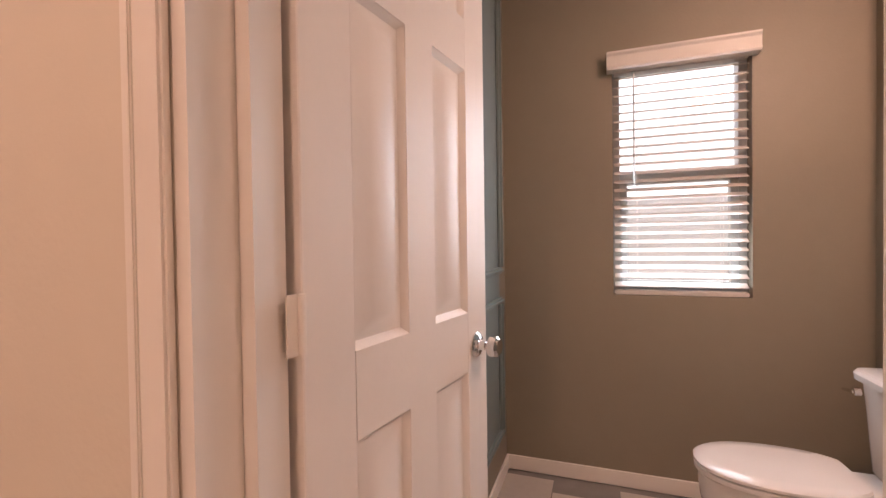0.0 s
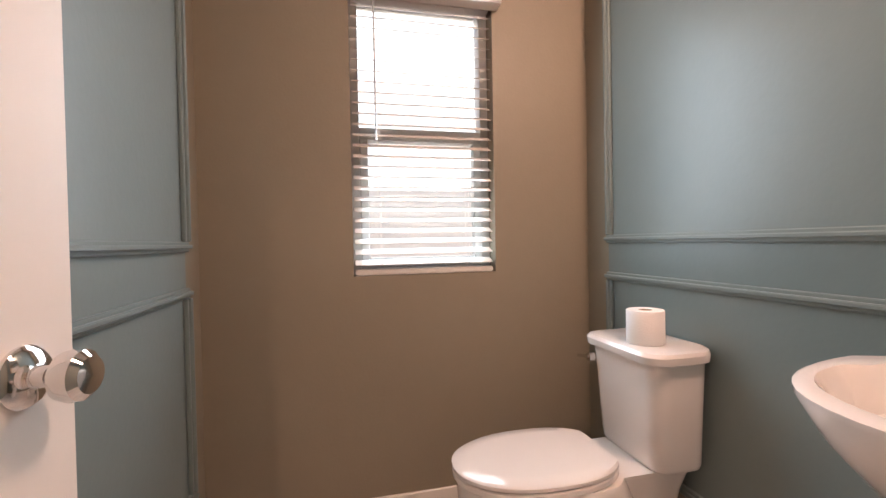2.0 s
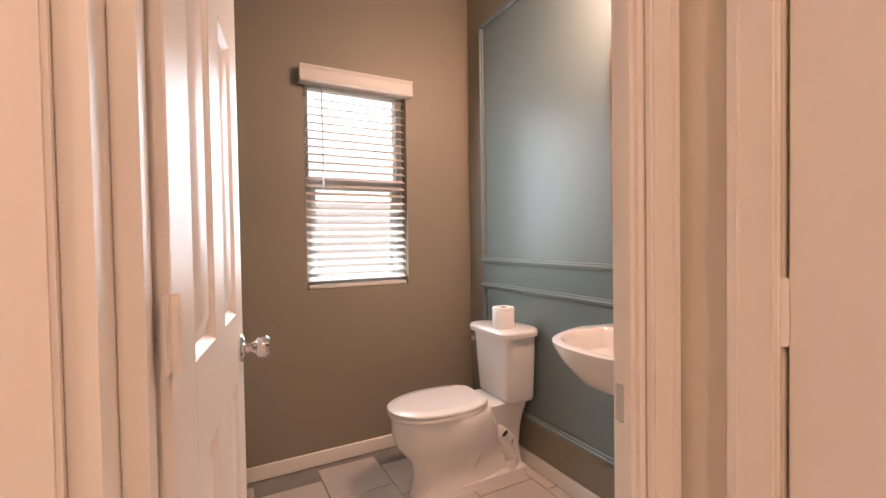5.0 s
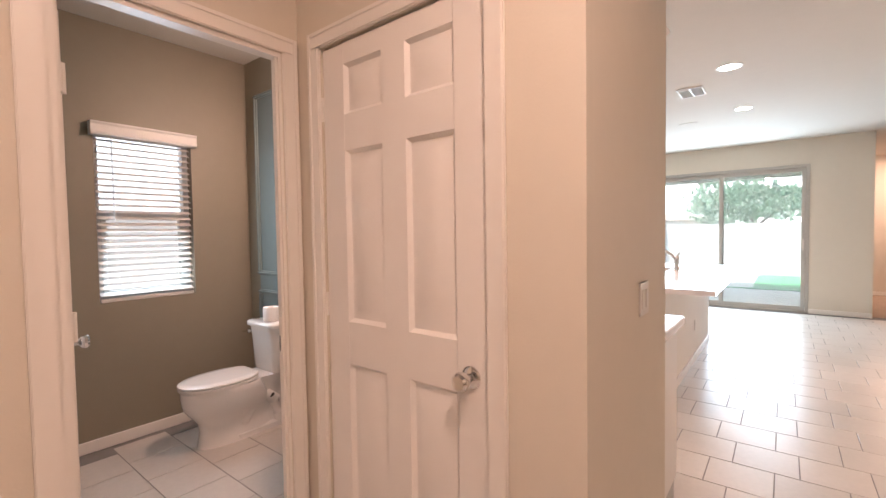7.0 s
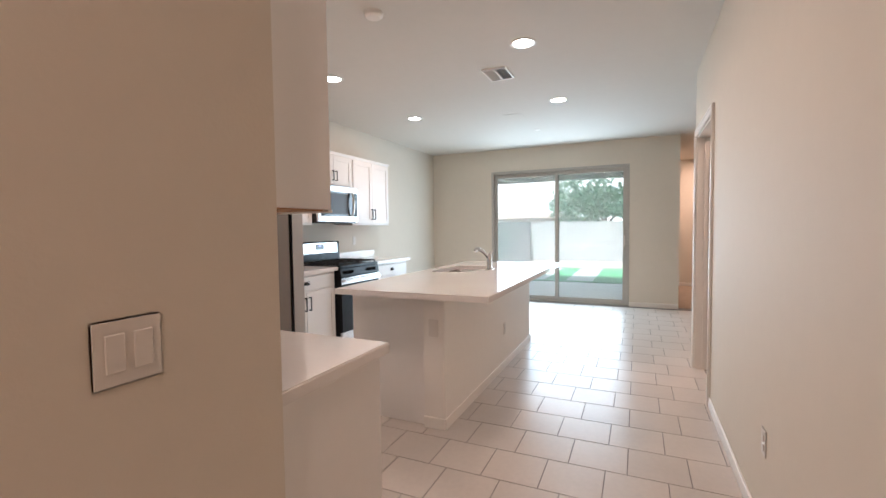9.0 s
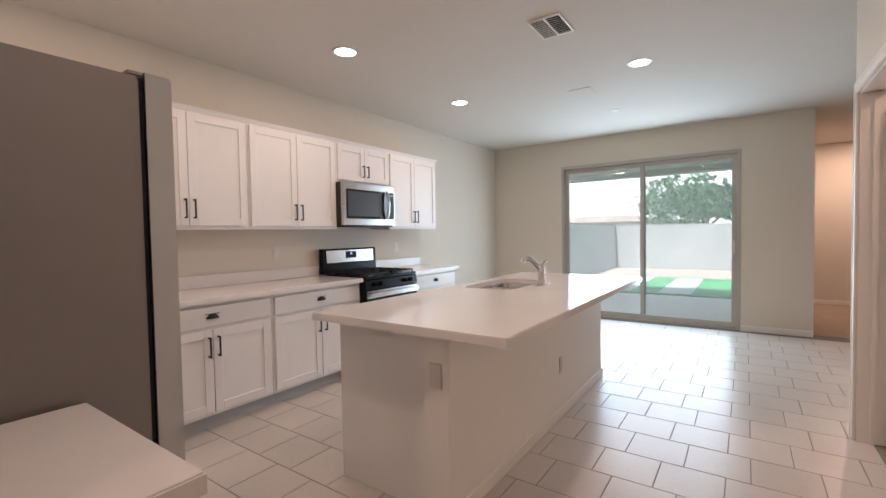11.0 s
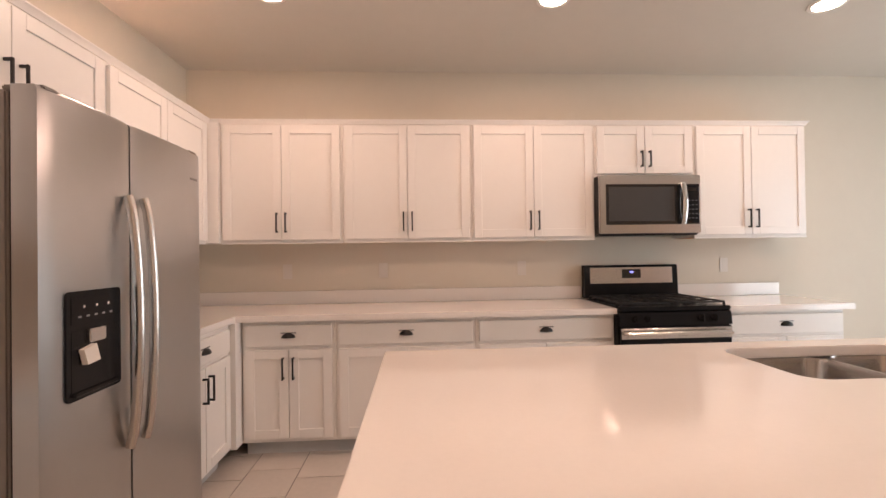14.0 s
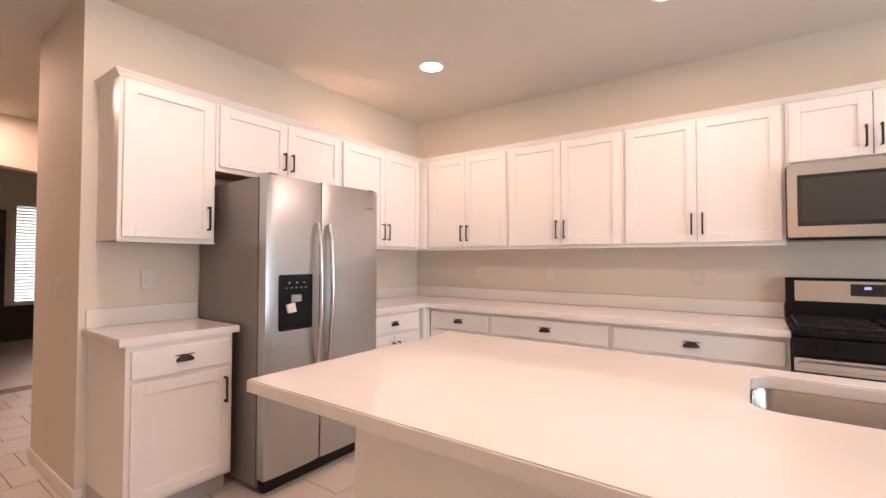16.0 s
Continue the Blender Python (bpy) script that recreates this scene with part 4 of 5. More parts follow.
# fridge
FY0, FY1, FS = 0.135, 0.985, 0.505
fr = thing("refrigerator", pose(-0.012, 0, 0), "stainless side-by-side refrigerator with ice dispenser", "refrigerator")
part("body", box(1.56, 2.225, FY0 + 0.004, FY1 - 0.004, 0.03, 1.748, 0.006), FRSIDE, fr, "grey painted steel body")
part("kick_grille", box(2.20, 2.27, FY0 + 0.02, FY1 - 0.02, 0.012, 0.075, 0.004), ENAMEL, fr)
for y in (FY0 + 0.05, FY1 - 0.05):
    part("foot", cyl((2.22, y, 0.0), (2.22, y, 0.03), 0.02, None, 16), ENAMEL, fr)
    part("hinge_cap", box(2.20, 2.31, y - 0.035, y + 0.02, 1.7485, 1.764, 0.005), FRSIDE, fr)


def fridge_door(y0, y1):
    """Door with a gently bowed front and rounded edges."""
    rings = []
    n = 14
    for z, drop in ((0.09, 0.006), (0.10, 0), (1.748, 0), (1.760, 0.006)):
        pts = [(2.238, y0 + 0.001), (2.270, y0 + 0.001)]
        for i in range(n + 1):
            u = i / n
            x = 2.304 + 0.010 * math.sin(math.pi * u) ** 0.35
            pts.append((x - drop, y0 + 0.001 + (y1 - y0 - 0.002) * u))
        pts += [(2.270, y1 - 0.001), (2.238, y1 - 0.001)]
        rings.append([(x, y, z) for x, y in pts])
    return loft(rings)


D0 = part("door", fridge_door(FY0, FS - 0.003), STEEL_V, fr, "brushed stainless freezer door")
D1 = part("door", fridge_door(FS + 0.003, FY1), STEEL_V, fr, "brushed stainless refrigerator door")
part("gasket", box(2.226, 2.2375, FY0 + 0.012, FY1 - 0.012, 0.10, 1.745), ENAMEL, fr)
for d, y in ((D0, FS - 0.042), (D1, FS + 0.042)):
    pts = []
    for i in range(17):
        u = i / 16
        pts.append((2.326 + 0.034 * math.sin(math.pi * u) ** 0.6, y, 0.655 + 0.85 * u))
    part("handle", tube(pts, 0.0135, 12, 1.2), NICKEL, d, "curved stainless bar handle")
disp = part("dispenser_bezel", loft([[(x, y, z) for y, z in rounded(0.195, 0.418, 0.885, 1.20, 0.014, 4)] for x in (2.315, 2.3395)] + [[(2.3395, y, z) for y, z in rounded(0.205, 0.408, 0.895, 1.19, 0.010, 4)]]), ENAMEL, D0, "black ice and water dispenser")
disp.location = (-0.021, 0.014, 0)
part("bay", box(2.340, 2.3408, 0.212, 0.402, 0.905, 1.085), ENAMEL, disp)
part("control_strip", box(2.340, 2.3415, 0.212, 0.402, 1.105, 1.182), ENAMEL, disp)
for k in range(5):
    part("button_mark", box(2.3416, 2.3422, 0.235 + k * 0.032, 0.247 + k * 0.032, 1.122, 1.128), LABEL, disp)
for k in range(3):
    part("button_light", box(2.3416, 2.3422, 0.255 + k * 0.05, 0.262 + k * 0.05, 1.150, 1.157), PLASTIC, disp)
part("ice_chute", box(2.340, 2.352, 0.268, 0.335, 1.045, 1.085, 0.003), STEEL_H, disp)
part("paddle", loft([[(2.342, 0.235, 1.03), (2.342, 0.285, 1.04), (2.358, 0.285, 1.04), (2.358, 0.235, 1.03)], [(2.345, 0.245, 0.985), (2.345, 0.295, 0.99), (2.362, 0.295, 0.99), (2.362, 0.245, 0.985)]]), PLASTIC, disp, "grey dispenser paddle")
part("drip_tray", box(2.340, 2.350, 0.215, 0.399, 0.897, 0.908, 0.002, 1), ENAMEL, disp)
part("badge", box(2.327, 2.3285, 0.86, 0.92, 1.628, 1.637), LABEL, D1)

# range
R0, R1 = 4.601, 5.359
rg = thing("gas_range", pose(0, 0, 0), "black and stainless freestanding gas range", "range")
part("body", box(R0, R1, 1.72, N_Y - 0.012, 0.02, 0.895, 0.003), ENAMEL, rg)
part("cooktop", box(R0 - 0.002, R1 + 0.002, 1.695, 2.28, 0.8955, 0.922, 0.008), ENAMEL, rg)
part("backguard", loft([[(x, y, z) for y, z in ((2.352, 0.9225), (2.285, 0.9225), (2.290, 1.02), (2.296, 1.165), (2.305, 1.178), (2.352, 1.178))] for x in (R0, R1)]), ENAMEL, rg)
pn = part("control_panel", loft([[(x, y, z) for y, z in ((2.291, 1.035), (2.2885, 1.035), (2.2925, 1.160), (2.296, 1.160))] for x in (R0 + 0.045, R1 - 0.045)]), STEEL_H, rg, "stainless control panel")
part("display", loft([[(x, y, z) for y, z in ((2.290, 1.075), (2.2865, 1.075), (2.289, 1.145), (2.293, 1.145))] for x in (4.905, 5.055)]), DARKGLASS, pn)
part("clock_digits", loft([[(x, y, z) for y, z in ((2.2875, 1.115), (2.2868, 1.115), (2.2875, 1.130), (2.2882, 1.130))] for x in (4.965, 4.995)]), DISPLAY, pn, "lit blue clock")
part("knob_panel", loft([[(x, y, z) for y, z in ((1.7195, 0.80), (1.690, 0.80), (1.700, 0.885), (1.7195, 0.894))] for x in (R0, R1)]), ENAMEL, rg)
for x in (4.70, 4.785, 5.145, 5.235):
    k = part("knob", lathe([(0.022, 0), (0.022, 0.012), (0.018, 0.028), (0.001, 0.029)], 20, Matrix.Translation((x, 1.696, 0.845)) @ pose(0, 0, 0, 84)), ENAMEL, rg, "black burner knob")
    part("grip", box(x - 0.004, x + 0.004, 1.655, 1.690, 0.828, 0.866, 0.002, 1), ENAMEL, k)
od = part("oven_door", box(R0 + 0.004, R1 - 0.004, 1.690, 1.7195, 0.185, 0.795, 0.004), ENAMEL, rg, "black glass oven door")
part("door_band", box(R0 + 0.004, R1 - 0.004, 1.684, 1.6895, 0.715, 0.785, 0.002, 1), STEEL_H, od)
part("handle", box(R0 + 0.02, R1 - 0.02, 1.640, 1.662, 0.735, 0.768, 0.008, 3), STEEL_H, od, "stainless oven handle")
for x in (R0 + 0.04, R1 - 0.04):
    part("handle_post", box(x - 0.012, x + 0.012, 1.660, 1.686, 0.740, 0.763, 0.003, 1), STEEL_H, od)
part("storage_drawer", box(R0 + 0.004, R1 - 0.004, 1.692, 1.7195, 0.05, 0.178, 0.003), STEEL_H, rg)
for cx in (4.79, 5.17):
    g = bmesh.new()
    for x in (-0.165, -0.055, 0.055, 0.165):
        add_box(g, cx + x - 0.005, cx + x + 0.005, 1.73, 2.25, 0.938, 0.950, 0.002, 1)
    for y in (1.735, 1.86, 1.99, 2.12, 2.245):
        add_box(g, cx - 0.17, cx + 0.17, y - 0.005, y + 0.005, 0.938, 0.950, 0.002, 1)
    for x in (-0.165, 0.165):
        for y in (1.735, 2.245):
            add_box(g, cx + x - 0.006, cx + x + 0.006, y - 0.006, y + 0.006, 0.9215, 0.938)
    part("grate", g, GRATE, rg, "black cast iron grate")
    for y in (1.86, 2.12):
        part("burner", lathe([(0.001, 0.92), (0.045, 0.92), (0.045, 0.930), (0.032, 0.932), (0.032, 0.937), (0.001, 0.9375)], 24, Matrix.Translation((cx, y, 0.0015))), GRATE, rg)

# microwave
mw = thing("microwave", pose(0, 0, 0), "stainless over-the-range microwave with dark window", "microwave")
M0, M1, MZ, MT, MY = 4.603, 5.357, 1.405, 1.838, 1.985
part("case", box(M0, M1, MY + 0.03, N_Y - 0.003, MZ + 0.006, MT, 0.003), DARKPAINT_SHADE, mw)
md = part("front", box(M0, M1, MY, MY + 0.0295, MZ + 0.012, MT, 0.005), STEEL_H, mw, "brushed stainless front")
part("window", box(M0 + 0.045, M1 - 0.012, MY - 0.002, MY + 0.002, MZ + 0.075, MT - 0.065, 0.002, 1), DARKGLASS, md)
part("window_mesh", box(M0 + 0.065, M0 + 0.555, MY - 0.003, MY - 0.0015, MZ + 0.100, MT - 0.085), material("window_mesh_grey", (0.045, 0.042, 0.04), 0.35, 0, 0.04, 50), md)
part("control_panel", box(M1 - 0.115, M1 - 0.016, MY - 0.003, MY - 0.0015, MZ + 0.085, MT - 0.075), ENAMEL, md)
for r in range(5):
    for c in range(3):
        part("button_mark", box(M1 - 0.098 + c * 0.028, M1 - 0.084 + c * 0.028, MY - 0.0036, MY - 0.0028, MZ + 0.115 + r * 0.032, MZ + 0.123 + r * 0.032), KEYMARK, md)
part("display", box(M1 - 0.098, M1 - 0.035, MY - 0.0036, MY - 0.0028, MT - 0.115, MT - 0.092), DARKGLASS, md)
pts = [(M1 - 0.145, MY - 0.020 - 0.028 * math.sin(math.pi * i / 12) ** 0.7, MZ + 0.078 + i * 0.0245) for i in range(13)]
part("handle", tube(pts, 0.013, 12, 1.4), CHROME, md, "curved bright handle")
part("vent_grille", box(M0 + 0.02, M1 - 0.02, MY + 0.02, MY + 0.30, MZ - 0.004, MZ + 0.0055, 0.002, 1), ENAMEL, mw)

# sockets and switches


def plate(name, m, label, cat, switch=False, w=0.07):
    ob = thing(name, m, label, cat)
    part("cover", box(-w / 2, w / 2, -0.005, 0.001, -0.0575, 0.0575, 0.0045), PLASTIC, ob)
    if switch:
        n = 2 if w > 0.1 else 1
        for k in range(n):
            x = (k - (n - 1) / 2) * 0.046
            part("rocker", box(x - 0.016, x + 0.016, -0.009, -0.0055, -0.033, 0.033, 0.002, 1), PLASTIC, ob)
    else:
        for z in (-0.02, 0.02):
            part("socket", box(-0.016, 0.016, -0.0085, -0.0055, z - 0.014, z + 0.014, 0.003), PLASTIC, ob)
    return ob


for x in (2.28, 3.02, 4.12, 5.80):
    plate("wall_socket", pose(x, N_Y, 1.165), "white double socket on the kitchen wall", "socket")
plate("wall_socket", pose(W_X, -0.15, 1.165, 0, 0, 90), "white double socket above the small worktop", "socket")
plate("wall_socket", pose(4.68, -0.13, 0.37), "white double socket on the island back", "socket")
plate("wall_socket", pose(2.88, S_Y, 0.42, 0, 0, 180), "white double socket low on the hallway wall", "socket")
plate("wall_socket", pose(7.4, N_Y, 0.35), "white double socket low on the wall", "socket")
plate("light_switch", pose(1.18, -0.47, 1.12), "white double rocker switch in the hallway", "switch", True, 0.115)
plate("island_blank_plate", pose(3.275, -0.055, 0.67, 0, 0, -90), "white socket on the end of the island wall", "socket")

# ceiling fittings
v = thing("ceiling_vent", pose(4.63, -0.10, CEIL), "white louvred ceiling air vent", "vent")
part("frame", slab([(-0.152, -0.112), (0.152, -0.112), (0.152, 0.112), (-0.152, 0.112)], -0.016, -0.0005, [(-0.14, -0.10), (0.14, -0.10), (0.14, 0.10), (-0.14, 0.10)], 0), TRIM, v)
# dark sheet on the solid ceiling puts the duct's shade into colour
part("duct_shade", box(-0.14, 0.14, -0.10, 0.10, -0.003, -0.001), DARKPAINT_SHADE, v, "dark sheet painted as the duct's shade")
part("divider", box(-0.1395, 0.1395, -0.006, 0.006, -0.016, -0.0032), TRIM, v)
for k in range(10):
    x = -0.126 + k * 0.028
    for ya, yb2, lean in ((-0.0995, -0.0065, 0.006), (0.0065, 0.0995, 0.0015)):
        part("slat", loft([[(x - lean, y, -0.015), (x - lean + 0.002, y, -0.015), (x + lean + 0.002, y, -0.0035), (x + lean, y, -0.0035)] for y in (ya, yb2)]), TRIM, v)
g = thing("ceiling_speaker_plate", pose(6.2, 0.16, CEIL), "white square ceiling access plate", "ceiling plate")
part("plate", box(-0.13, 0.13, -0.11, 0.11, -0.005, -0.0005, 0.002, 1), CEILM, g)
s = thing("smoke_detector", pose(3.2, 0.31, CEIL), "white round ceiling smoke detector", "smoke detector")
part("housing", lathe([(0.001, -0.034), (0.045, -0.033), (0.058, -0.022), (0.062, 0.0)], 32), TRIM, s)
s = thing("fire_sprinkler", pose(7.1, 0.06, CEIL), "white concealed ceiling sprinkler cap", "sprinkler")
part("cap", lathe([(0.001, -0.006), (0.04, -0.005), (0.042, 0.0)], 28), TRIM, s)

# patio door
sl = thing("patio_door", Matrix(), "tan aluminium sliding patio door with two panes", "door", "", "structure")
DY0, DY1, DZ = -1.149, 1.189, 2.334
for n, b in (("frame_side", (E_X - 0.012, E_X + 0.10, DY0, DY0 + 0.045, 0, DZ)), ("frame_side", (E_X - 0.012, E_X + 0.10, DY1 - 0.045, DY1, 0, DZ)), ("frame_head", (E_X - 0.012, E_X + 0.10, DY0 + 0.045, DY1 - 0.045, DZ - 0.05, DZ)), ("track", (E_X - 0.012, E_X + 0.10, DY0 + 0.045, DY1 - 0.045, 0.0, 0.03))):
    part(n, box(*b, 0.003, 1), ALU, sl)
for x, y0, y1 in ((E_X + 0.015, DY0 + 0.046, 0.045), (E_X + 0.055, -0.02, DY1 - 0.046)):
    p = part("sash", slab([(y0, 0.031), (y1, 0.031), (y1, DZ - 0.051), (y0, DZ - 0.051)], x, x + 0.032, [(y0 + 0.05, 0.10), (y1 - 0.05, 0.10), (y1 - 0.05, DZ - 0.11), (y0 + 0.05, DZ - 0.11)], 0), ALU, sl)
    for vtx in p.data.vertices:
        a, b, c = vtx.co
        vtx.co = (c, a, b)
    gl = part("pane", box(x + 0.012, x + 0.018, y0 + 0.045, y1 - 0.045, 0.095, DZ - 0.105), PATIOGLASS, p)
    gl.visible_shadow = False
part("pull", loft([[(E_X - 0.03 + 0.012 * math.cos(a) * 0 + dx, -1.075 + 0.012 * math.cos(a), 1.08 + 0.10 * math.sin(a)) for a in [2 * math.pi * i / 20 for i in range(20)]] for dx in (0, 0.03)]), PLASTIC, sl, "white plastic pull handle")

# stairs behind the knee wall
rail = thing("stair_handrail", Matrix(), "dark stained wooden stair rail with newel post", "handrail")
part("cap_board", loft([[(x, y, z) for y, z in ((S_Y - 0.05, 0.0 + zz), (S_Y - 0.125, 0.0 + zz), (S_Y - 0.125, 0.035 + zz), (S_Y - 0.05, 0.035 + zz))] for x, zz in ((0.20, 0.146), (1.74, 1.178))]), DARKWOOD, rail)
part("newel_post", box(1.50, 1.60, S_Y - 0.145, S_Y - 0.045, 1.03, 1.72, 0.006), DARKWOOD, rail)
part("newel_cap", lathe([(0.055, 0), (0.075, 0.01), (0.08, 0.03), (0.07, 0.05), (0.03, 0.07), (0.001, 0.072)], 24, Matrix.Translation((1.55, S_Y - 0.095, 1.72))), DARKWOOD, rail)
part("handrail", tube([(0.2, S_Y - 0.09, 0.75), (0.8, S_Y - 0.09, 1.16), (1.5, S_Y - 0.09, 1.63)], 0.028, 12), DARKWOOD, rail)
for k in range(9):
    x = 0.30 + k * 0.14
    part("baluster", cyl((x, S_Y - 0.09, 0.02 + 0.67 * (x - 0.02) + 0.02), (x, S_Y - 0.09, 0.80 + 0.67 * (x - 0.2)), 0.011, None, 10), DARKWOOD, rail)
st = solid("stairs", bmesh.new(), CARPET, "tan carpeted stairs behind the knee wall", "stairs")
bm = bmesh.new()
for k in range(8):
    add_box(bm, 0.0 + 0.225 * k, 1.805, -2.825, S_Y - 0.135, 0.15 * k + (0.0 if k else 0), 0.15 * (k + 1))
st.data = mesh_of("stairs", bm, CARPET)

# front room
fw = thing("window_2", Matrix(), "white framed front window with blinds", "window", "", "structure")
for n, b in (("frame_side", (-5.06, -5.03, 0.36, 0.42, 0.56, 2.19)), ("frame_side", (-5.06, -5.03, 1.25, 1.31, 0.56, 2.19)), ("frame_head", (-5.06, -5.03, 0.42, 1.25, 2.13, 2.19)), ("frame_sill", (-5.06, -5.01, 0.42, 1.25, 0.56, 0.62))):
    part(n, box(*b, 0.003, 1), TRIM, fw)
fp = part("pane", box(-5.13, -5.125, 0.42, 1.25, 0.62, 2.13), GLASS, fw)
fp.visible_shadow = False
fb = thing("window_blind", Matrix(), "lowered white slatted blind in the front window", "blind")
for k in range(30):
    part("slat", loft([[(-5.085, y, 0.64 + k * 0.05), (-5.083, y, 0.64 + k * 0.05), (-5.052, y, 0.665 + k * 0.05), (-5.054, y, 0.665 + k * 0.05)] for y in (0.425, 1.245)]), BLIND, fb)
# thin dark sheet over the lower part of the front wall
solid("wainscot", box(-5.048, -5.04, -1.78, 3.0, 0.0, 0.55), DARKPAINT_SHADE, "dark lower wall in the front room", "wainscot")
dd = thing("dark_door", Matrix(), "dark painted front door", "door", "", "structure")
part("leaf", box(-5.048, -5.01, -0.60, 0.30, 0.0, 2.05, 0.004), DARKPAINT_SHADE, dd)

# ---- outdoors ----
bm = bmesh.new()
bmesh.ops.create_grid(bm, x_segments=8, y_segments=8, size=600, matrix=Matrix.Translation((100, 0, -0.14)))
solid("ground", bm, DIRT, "pale brown desert dirt yard", "ground")
solid("patio", box(8.62, 11.9, -1.72, 4.0, -0.135, -0.06, 0.01), CONCRETE, "pale concrete patio slab", "patio")
solid("patio_roof", box(8.62, 12.0, -1.72, 4.6, 2.62, 2.72), STUCCO, "grey stucco patio roof soffit", "patio roof")
solid("patio_beam", box(12.0, 12.3, -6, 4.6, 2.50, 2.86), STUCCO, "grey stucco patio beam", "patio beam")
solid("patio_column", box(11.95, 12.3, 3.9, 4.3, -0.06, 2.499), STUCCO, "grey stucco patio column", "column")
solid("lawn", box(12.35, 16.2, -6, 2.3, -0.135, -0.09), GRASS, "bright green artificial lawn with stepping slabs", "lawn", "stuff")
for y0 in (0.0, 1.25):
    for k in range(8):
        tagged(new("paving_slab", mesh_of("paving_slab", box(12.50 + k * 0.44, 12.78 + k * 0.44, y0 - 0.24, y0 + 0.44, -0.135, -0.08, 0.01), CONCRETE)), "pale square concrete stepping slab in gravel", "paving slab", "stepping slabs")


def block_wall(name, m, length, courses, label):
    """Block wall along local x; each block an object of its own near the middle."""
    ob = thing(name, m, label, "garden wall", "", "structure")
    part("mortar", box(0, length, 0.01, 0.14, -0.14, courses * 0.203 - 0.145), GROUT, ob)
    part("cap", box(-0.02, length + 0.02, -0.01, 0.16, courses * 0.203 - 0.1445, courses * 0.203 - 0.09, 0.006), BLOCK, ob)
    me = mesh_of("block", box(0.004, 0.402, 0.0, 0.15, 0.004, 0.199, 0.004, 1), BLOCK)
    n = int(length / 0.406)
    for r in range(courses):
        for c in range(n):
            b = new("block", me)
            b.parent = ob
            b.matrix_basis = pose(c * 0.406 + (0.2 if r % 2 and c < n - 1 else 0), 0, r * 0.203 - 0.14)
    return ob


block_wall("block_wall_back", pose(20.0, 5.2, 0, 0, 0, -90), 12.2, 8, "pale concrete block wall behind the yard")
block_wall("block_wall_side", pose(12.5, 3.05, 0), 7.4, 8, "pale concrete block wall beside the yard")


def tree(m, h, r, seed, label):
    rnd = random.Random(seed)
    ob = thing("tree", m, label, "tree")
    bm = bmesh.new()
    add_cyl(bm, (0, 0, 0), (0.1, 0, h * 0.45), 0.16, 0.10, 10)
    tips = []
    for k in range(7):
        a = k * 0.9 + rnd.random()
        tip = (r * 0.6 * math.cos(a), r * 0.6 * math.sin(a), h * (0.6 + 0.25 * rnd.random()))
        add_cyl(bm, (0.1, 0, h * 0.4), tip, 0.07, 0.02, 8)
        tips.append(Vector(tip))
    part("trunk", bm, BARK, ob)
    verts, faces = [], []
    for k in range(11000):
        c = tips[k % 7]
        while True:
            d = Vector((rnd.uniform(-1, 1), rnd.uniform(-1, 1), rnd.uniform(-1, 1)))
            if d.length < 1:
                break
        p = c + Vector((d.x * r * 0.62, d.y * r * 0.62, d.z * h * 0.2))
        if noise.noise(p * 1.3 + Vector((seed, 0, 0))) < -0.02:
            continue
        q = Euler((rnd.random() * 6, rnd.random() * 6, rnd.random() * 6)).to_matrix()
        s = 0.07 + 0.08 * rnd.random()
        b = len(verts)
        for v in ((-s, 0, 0), (0, -s * 0.45, 0), (s, 0, 0), (0, s * 0.45, 0)):
            verts.append(p + q @ Vector(v))
        faces.append((b, b + 1, b + 2, b + 3))
    me = bpy.data.meshes.new("crown")
    me.from_pydata(verts, [], faces)
    me.materials.append(LEAF)
    c = new("crown", me)
    c.parent = ob
    return ob


tree(pose(24.0, 0.2, -0.14), 3.8, 2.7, 3, "leafy green tree behind the block wall")
tree(pose(25.0, -3.2, -0.14), 3.6, 2.0, 5, "leafy green tree behind the block wall")


def house(m, w, d, h, label):
    ob = thing("house", m, label, "house")
    part("wall", box(0, w, 0, d, 0, h), STUCCO, ob)
    part("roof", loft([[(-0.4, -0.4, h), (w + 0.4, -0.4, h), (w + 0.4, d + 0.4, h), (-0.4, d + 0.4, h)], [(w * 0.35, d * 0.35, h + 0.7), (w * 0.65, d * 0.35, h + 0.7), (w * 0.65, d * 0.65, h + 0.7), (w * 0.35, d * 0.65, h + 0.7)]]), ROOF, ob)
    return ob


house(pose(42, 3.0, -0.14), 10, 14, 2.3, "distant low house with a brown roof")
house(pose(48, -16.0, -0.14), 10, 12, 2.6, "distant low house with a brown roof")
solid("neighbour_wall", box(-2, 3, 6.2, 6.35, -0.14, 1.7), BLOCK, "pale block wall outside the powder room window", "garden wall")

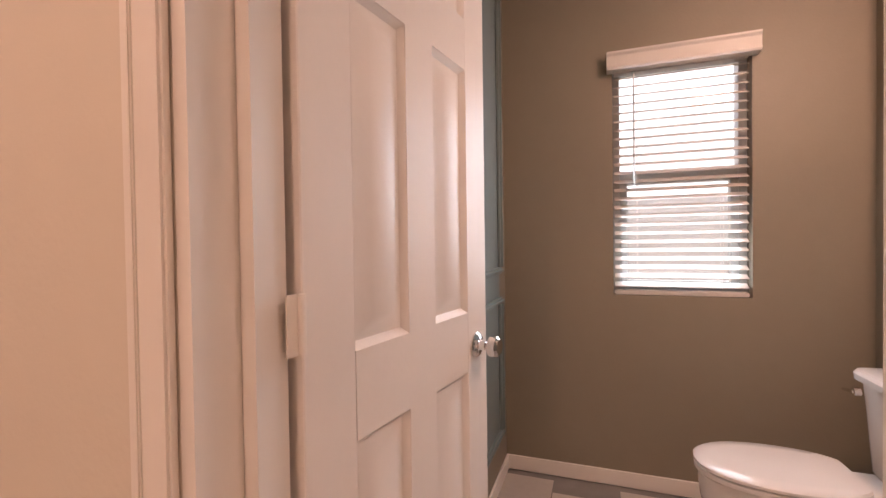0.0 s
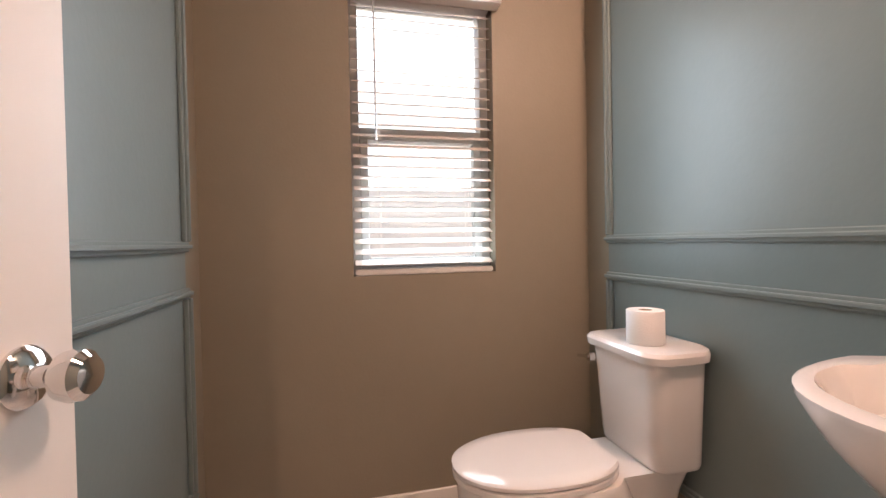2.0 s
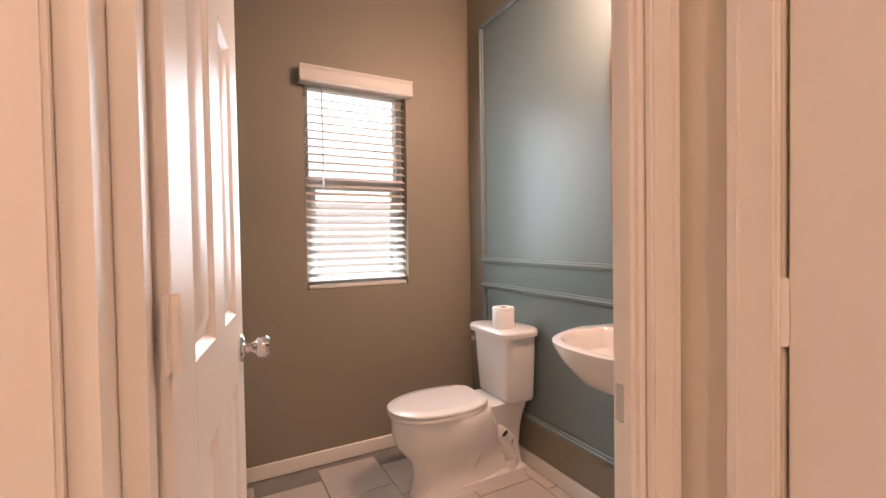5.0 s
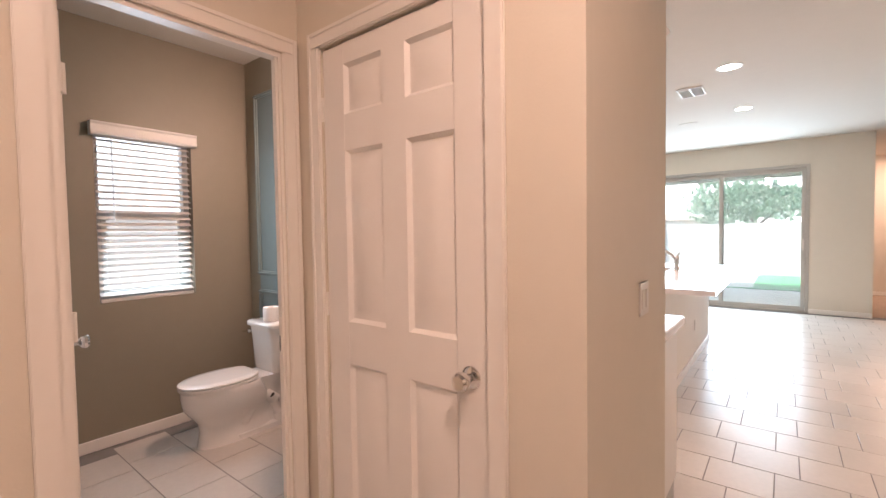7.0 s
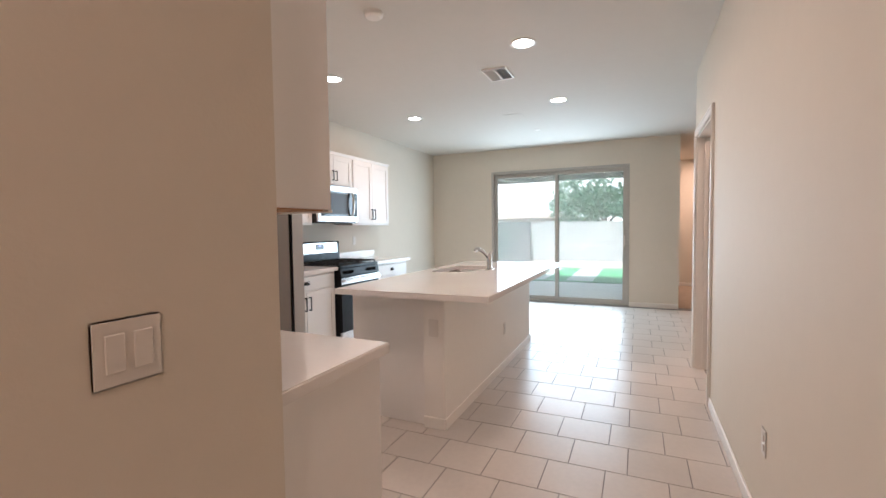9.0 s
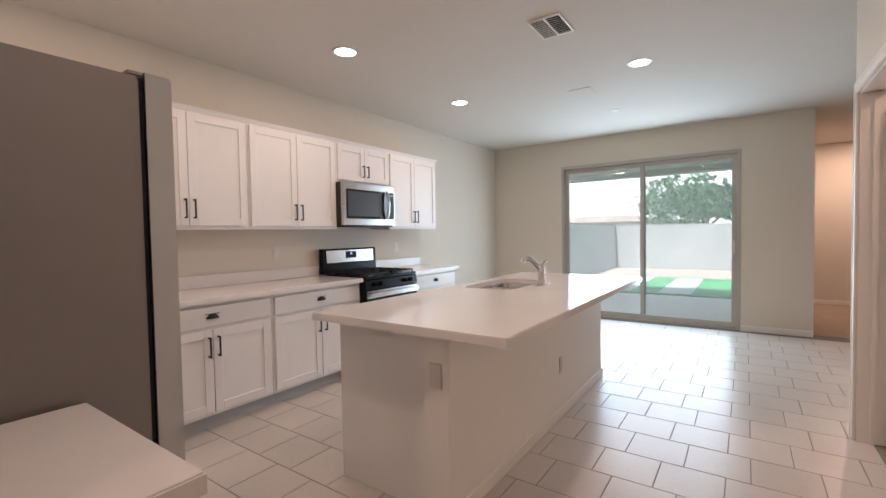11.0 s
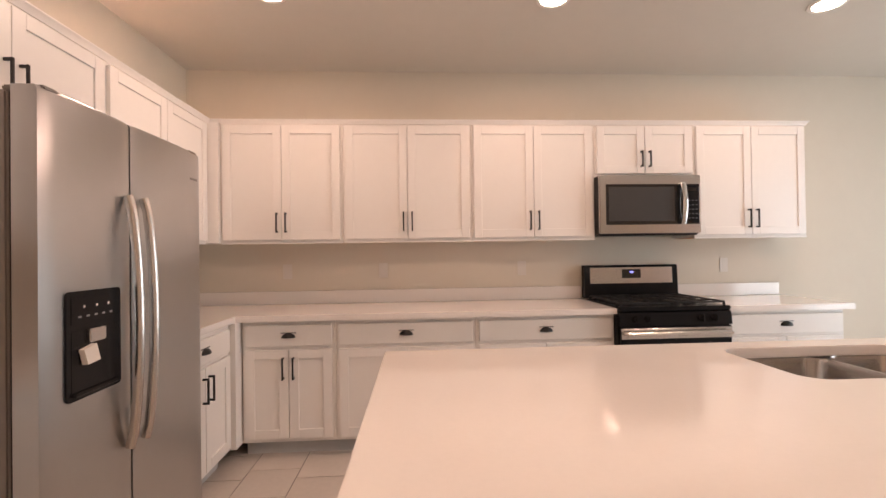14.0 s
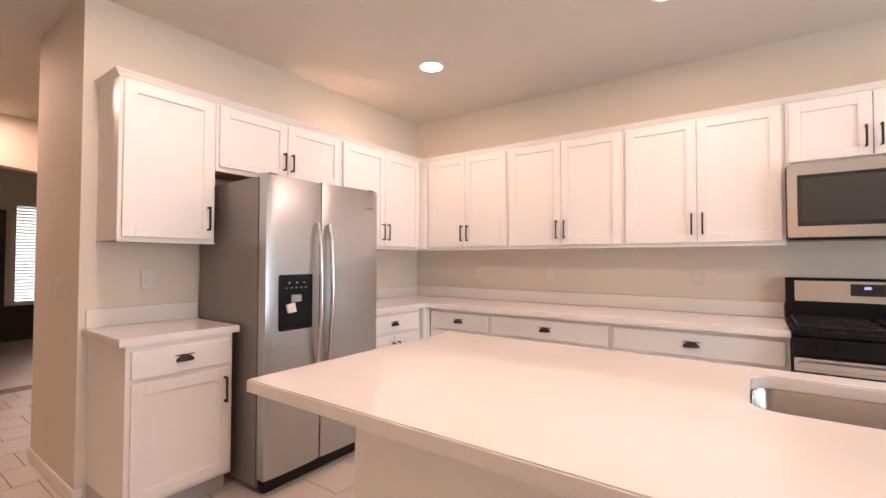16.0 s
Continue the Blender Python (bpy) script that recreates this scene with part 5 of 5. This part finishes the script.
HAZE = emissive("hazy_sky_glow", (0.93, 0.97, 1.0), 0.36)
solid("backdrop_north", box(-14, 16, 11.0, 11.1, -0.1, 12), HAZE, "bright hazy white sky beyond the window", "backdrop")
solid("backdrop_west", box(-16.1, -16, -12, 14, -0.1, 10), HAZE, "bright hazy sky beyond the front window", "backdrop")
solid("backdrop_east", box(95, 95.5, -90, 90, -0.1, 45), HAZE, "bright hazy white sky beyond the yard", "backdrop")

# ---- floor tiles, last ----
PX, PY = 0.304, 0.305
floor_ob = bpy.data.objects["floor"]
tile_me = mesh_of("tile", box(0.0025, PX - 0.0025, 0.0025, PY - 0.0025, -0.004, 0.0, 0.0015, 1), TILE)
rest_v, rest_f = [], []
k0 = int((-1.6 - 2.87) / PX) - 1
for k in range(k0, 40):
    xa = 2.87 + (k - 1) * PX
    if xa < -1.6 or xa + PX > 8.6:
        continue
    off = -0.926 if k % 2 == 0 else -1.122
    for j in range(-20, 30):
        ya = off + j * PY
        if ya + PY > 2.7 or ya < (-5.0 if xa > 5.3 else -2.05):
            continue
        near_hall = 1.5 < xa < 6.2 and -1.80 < ya < -0.1
        near_work = 2.0 < xa < 4.7 and 0.55 < ya < 1.8
        near_powder = -0.2 < xa < 1.2 and 0.7 < ya < 2.5
        near_slider = 6.2 <= xa < 8.4 and -1.2 < ya < -0.1
        if near_hall or near_work or near_powder or near_slider:
            t = new("tile", tile_me)
            t.parent = floor_ob
            t.location = (xa, ya, 0)
        else:
            b = len(rest_v)
            x0, x1, y0, y1 = xa + 0.0025, xa + PX - 0.0025, ya + 0.0025, ya + PY - 0.0025
            rest_v += [(x0, y0, -0.004), (x1, y0, -0.004), (x1, y1, -0.004), (x0, y1, -0.004), (x0 + 0.001, y0 + 0.001, 0), (x1 - 0.001, y0 + 0.001, 0), (x1 - 0.001, y1 - 0.001, 0), (x0 + 0.001, y1 - 0.001, 0)]
            rest_f += [(b + 4, b + 5, b + 6, b + 7)] + [(b + i, b + (i + 1) % 4, b + 4 + (i + 1) % 4, b + 4 + i) for i in range(4)]
me = bpy.data.meshes.new("tiles_rest")
me.from_pydata(rest_v, [], rest_f)
me.materials.append(TILE)
ob = tagged(new("tiles_rest", me), "pale square porcelain floor tiles", "", "", "stuff")
ob.parent = floor_ob
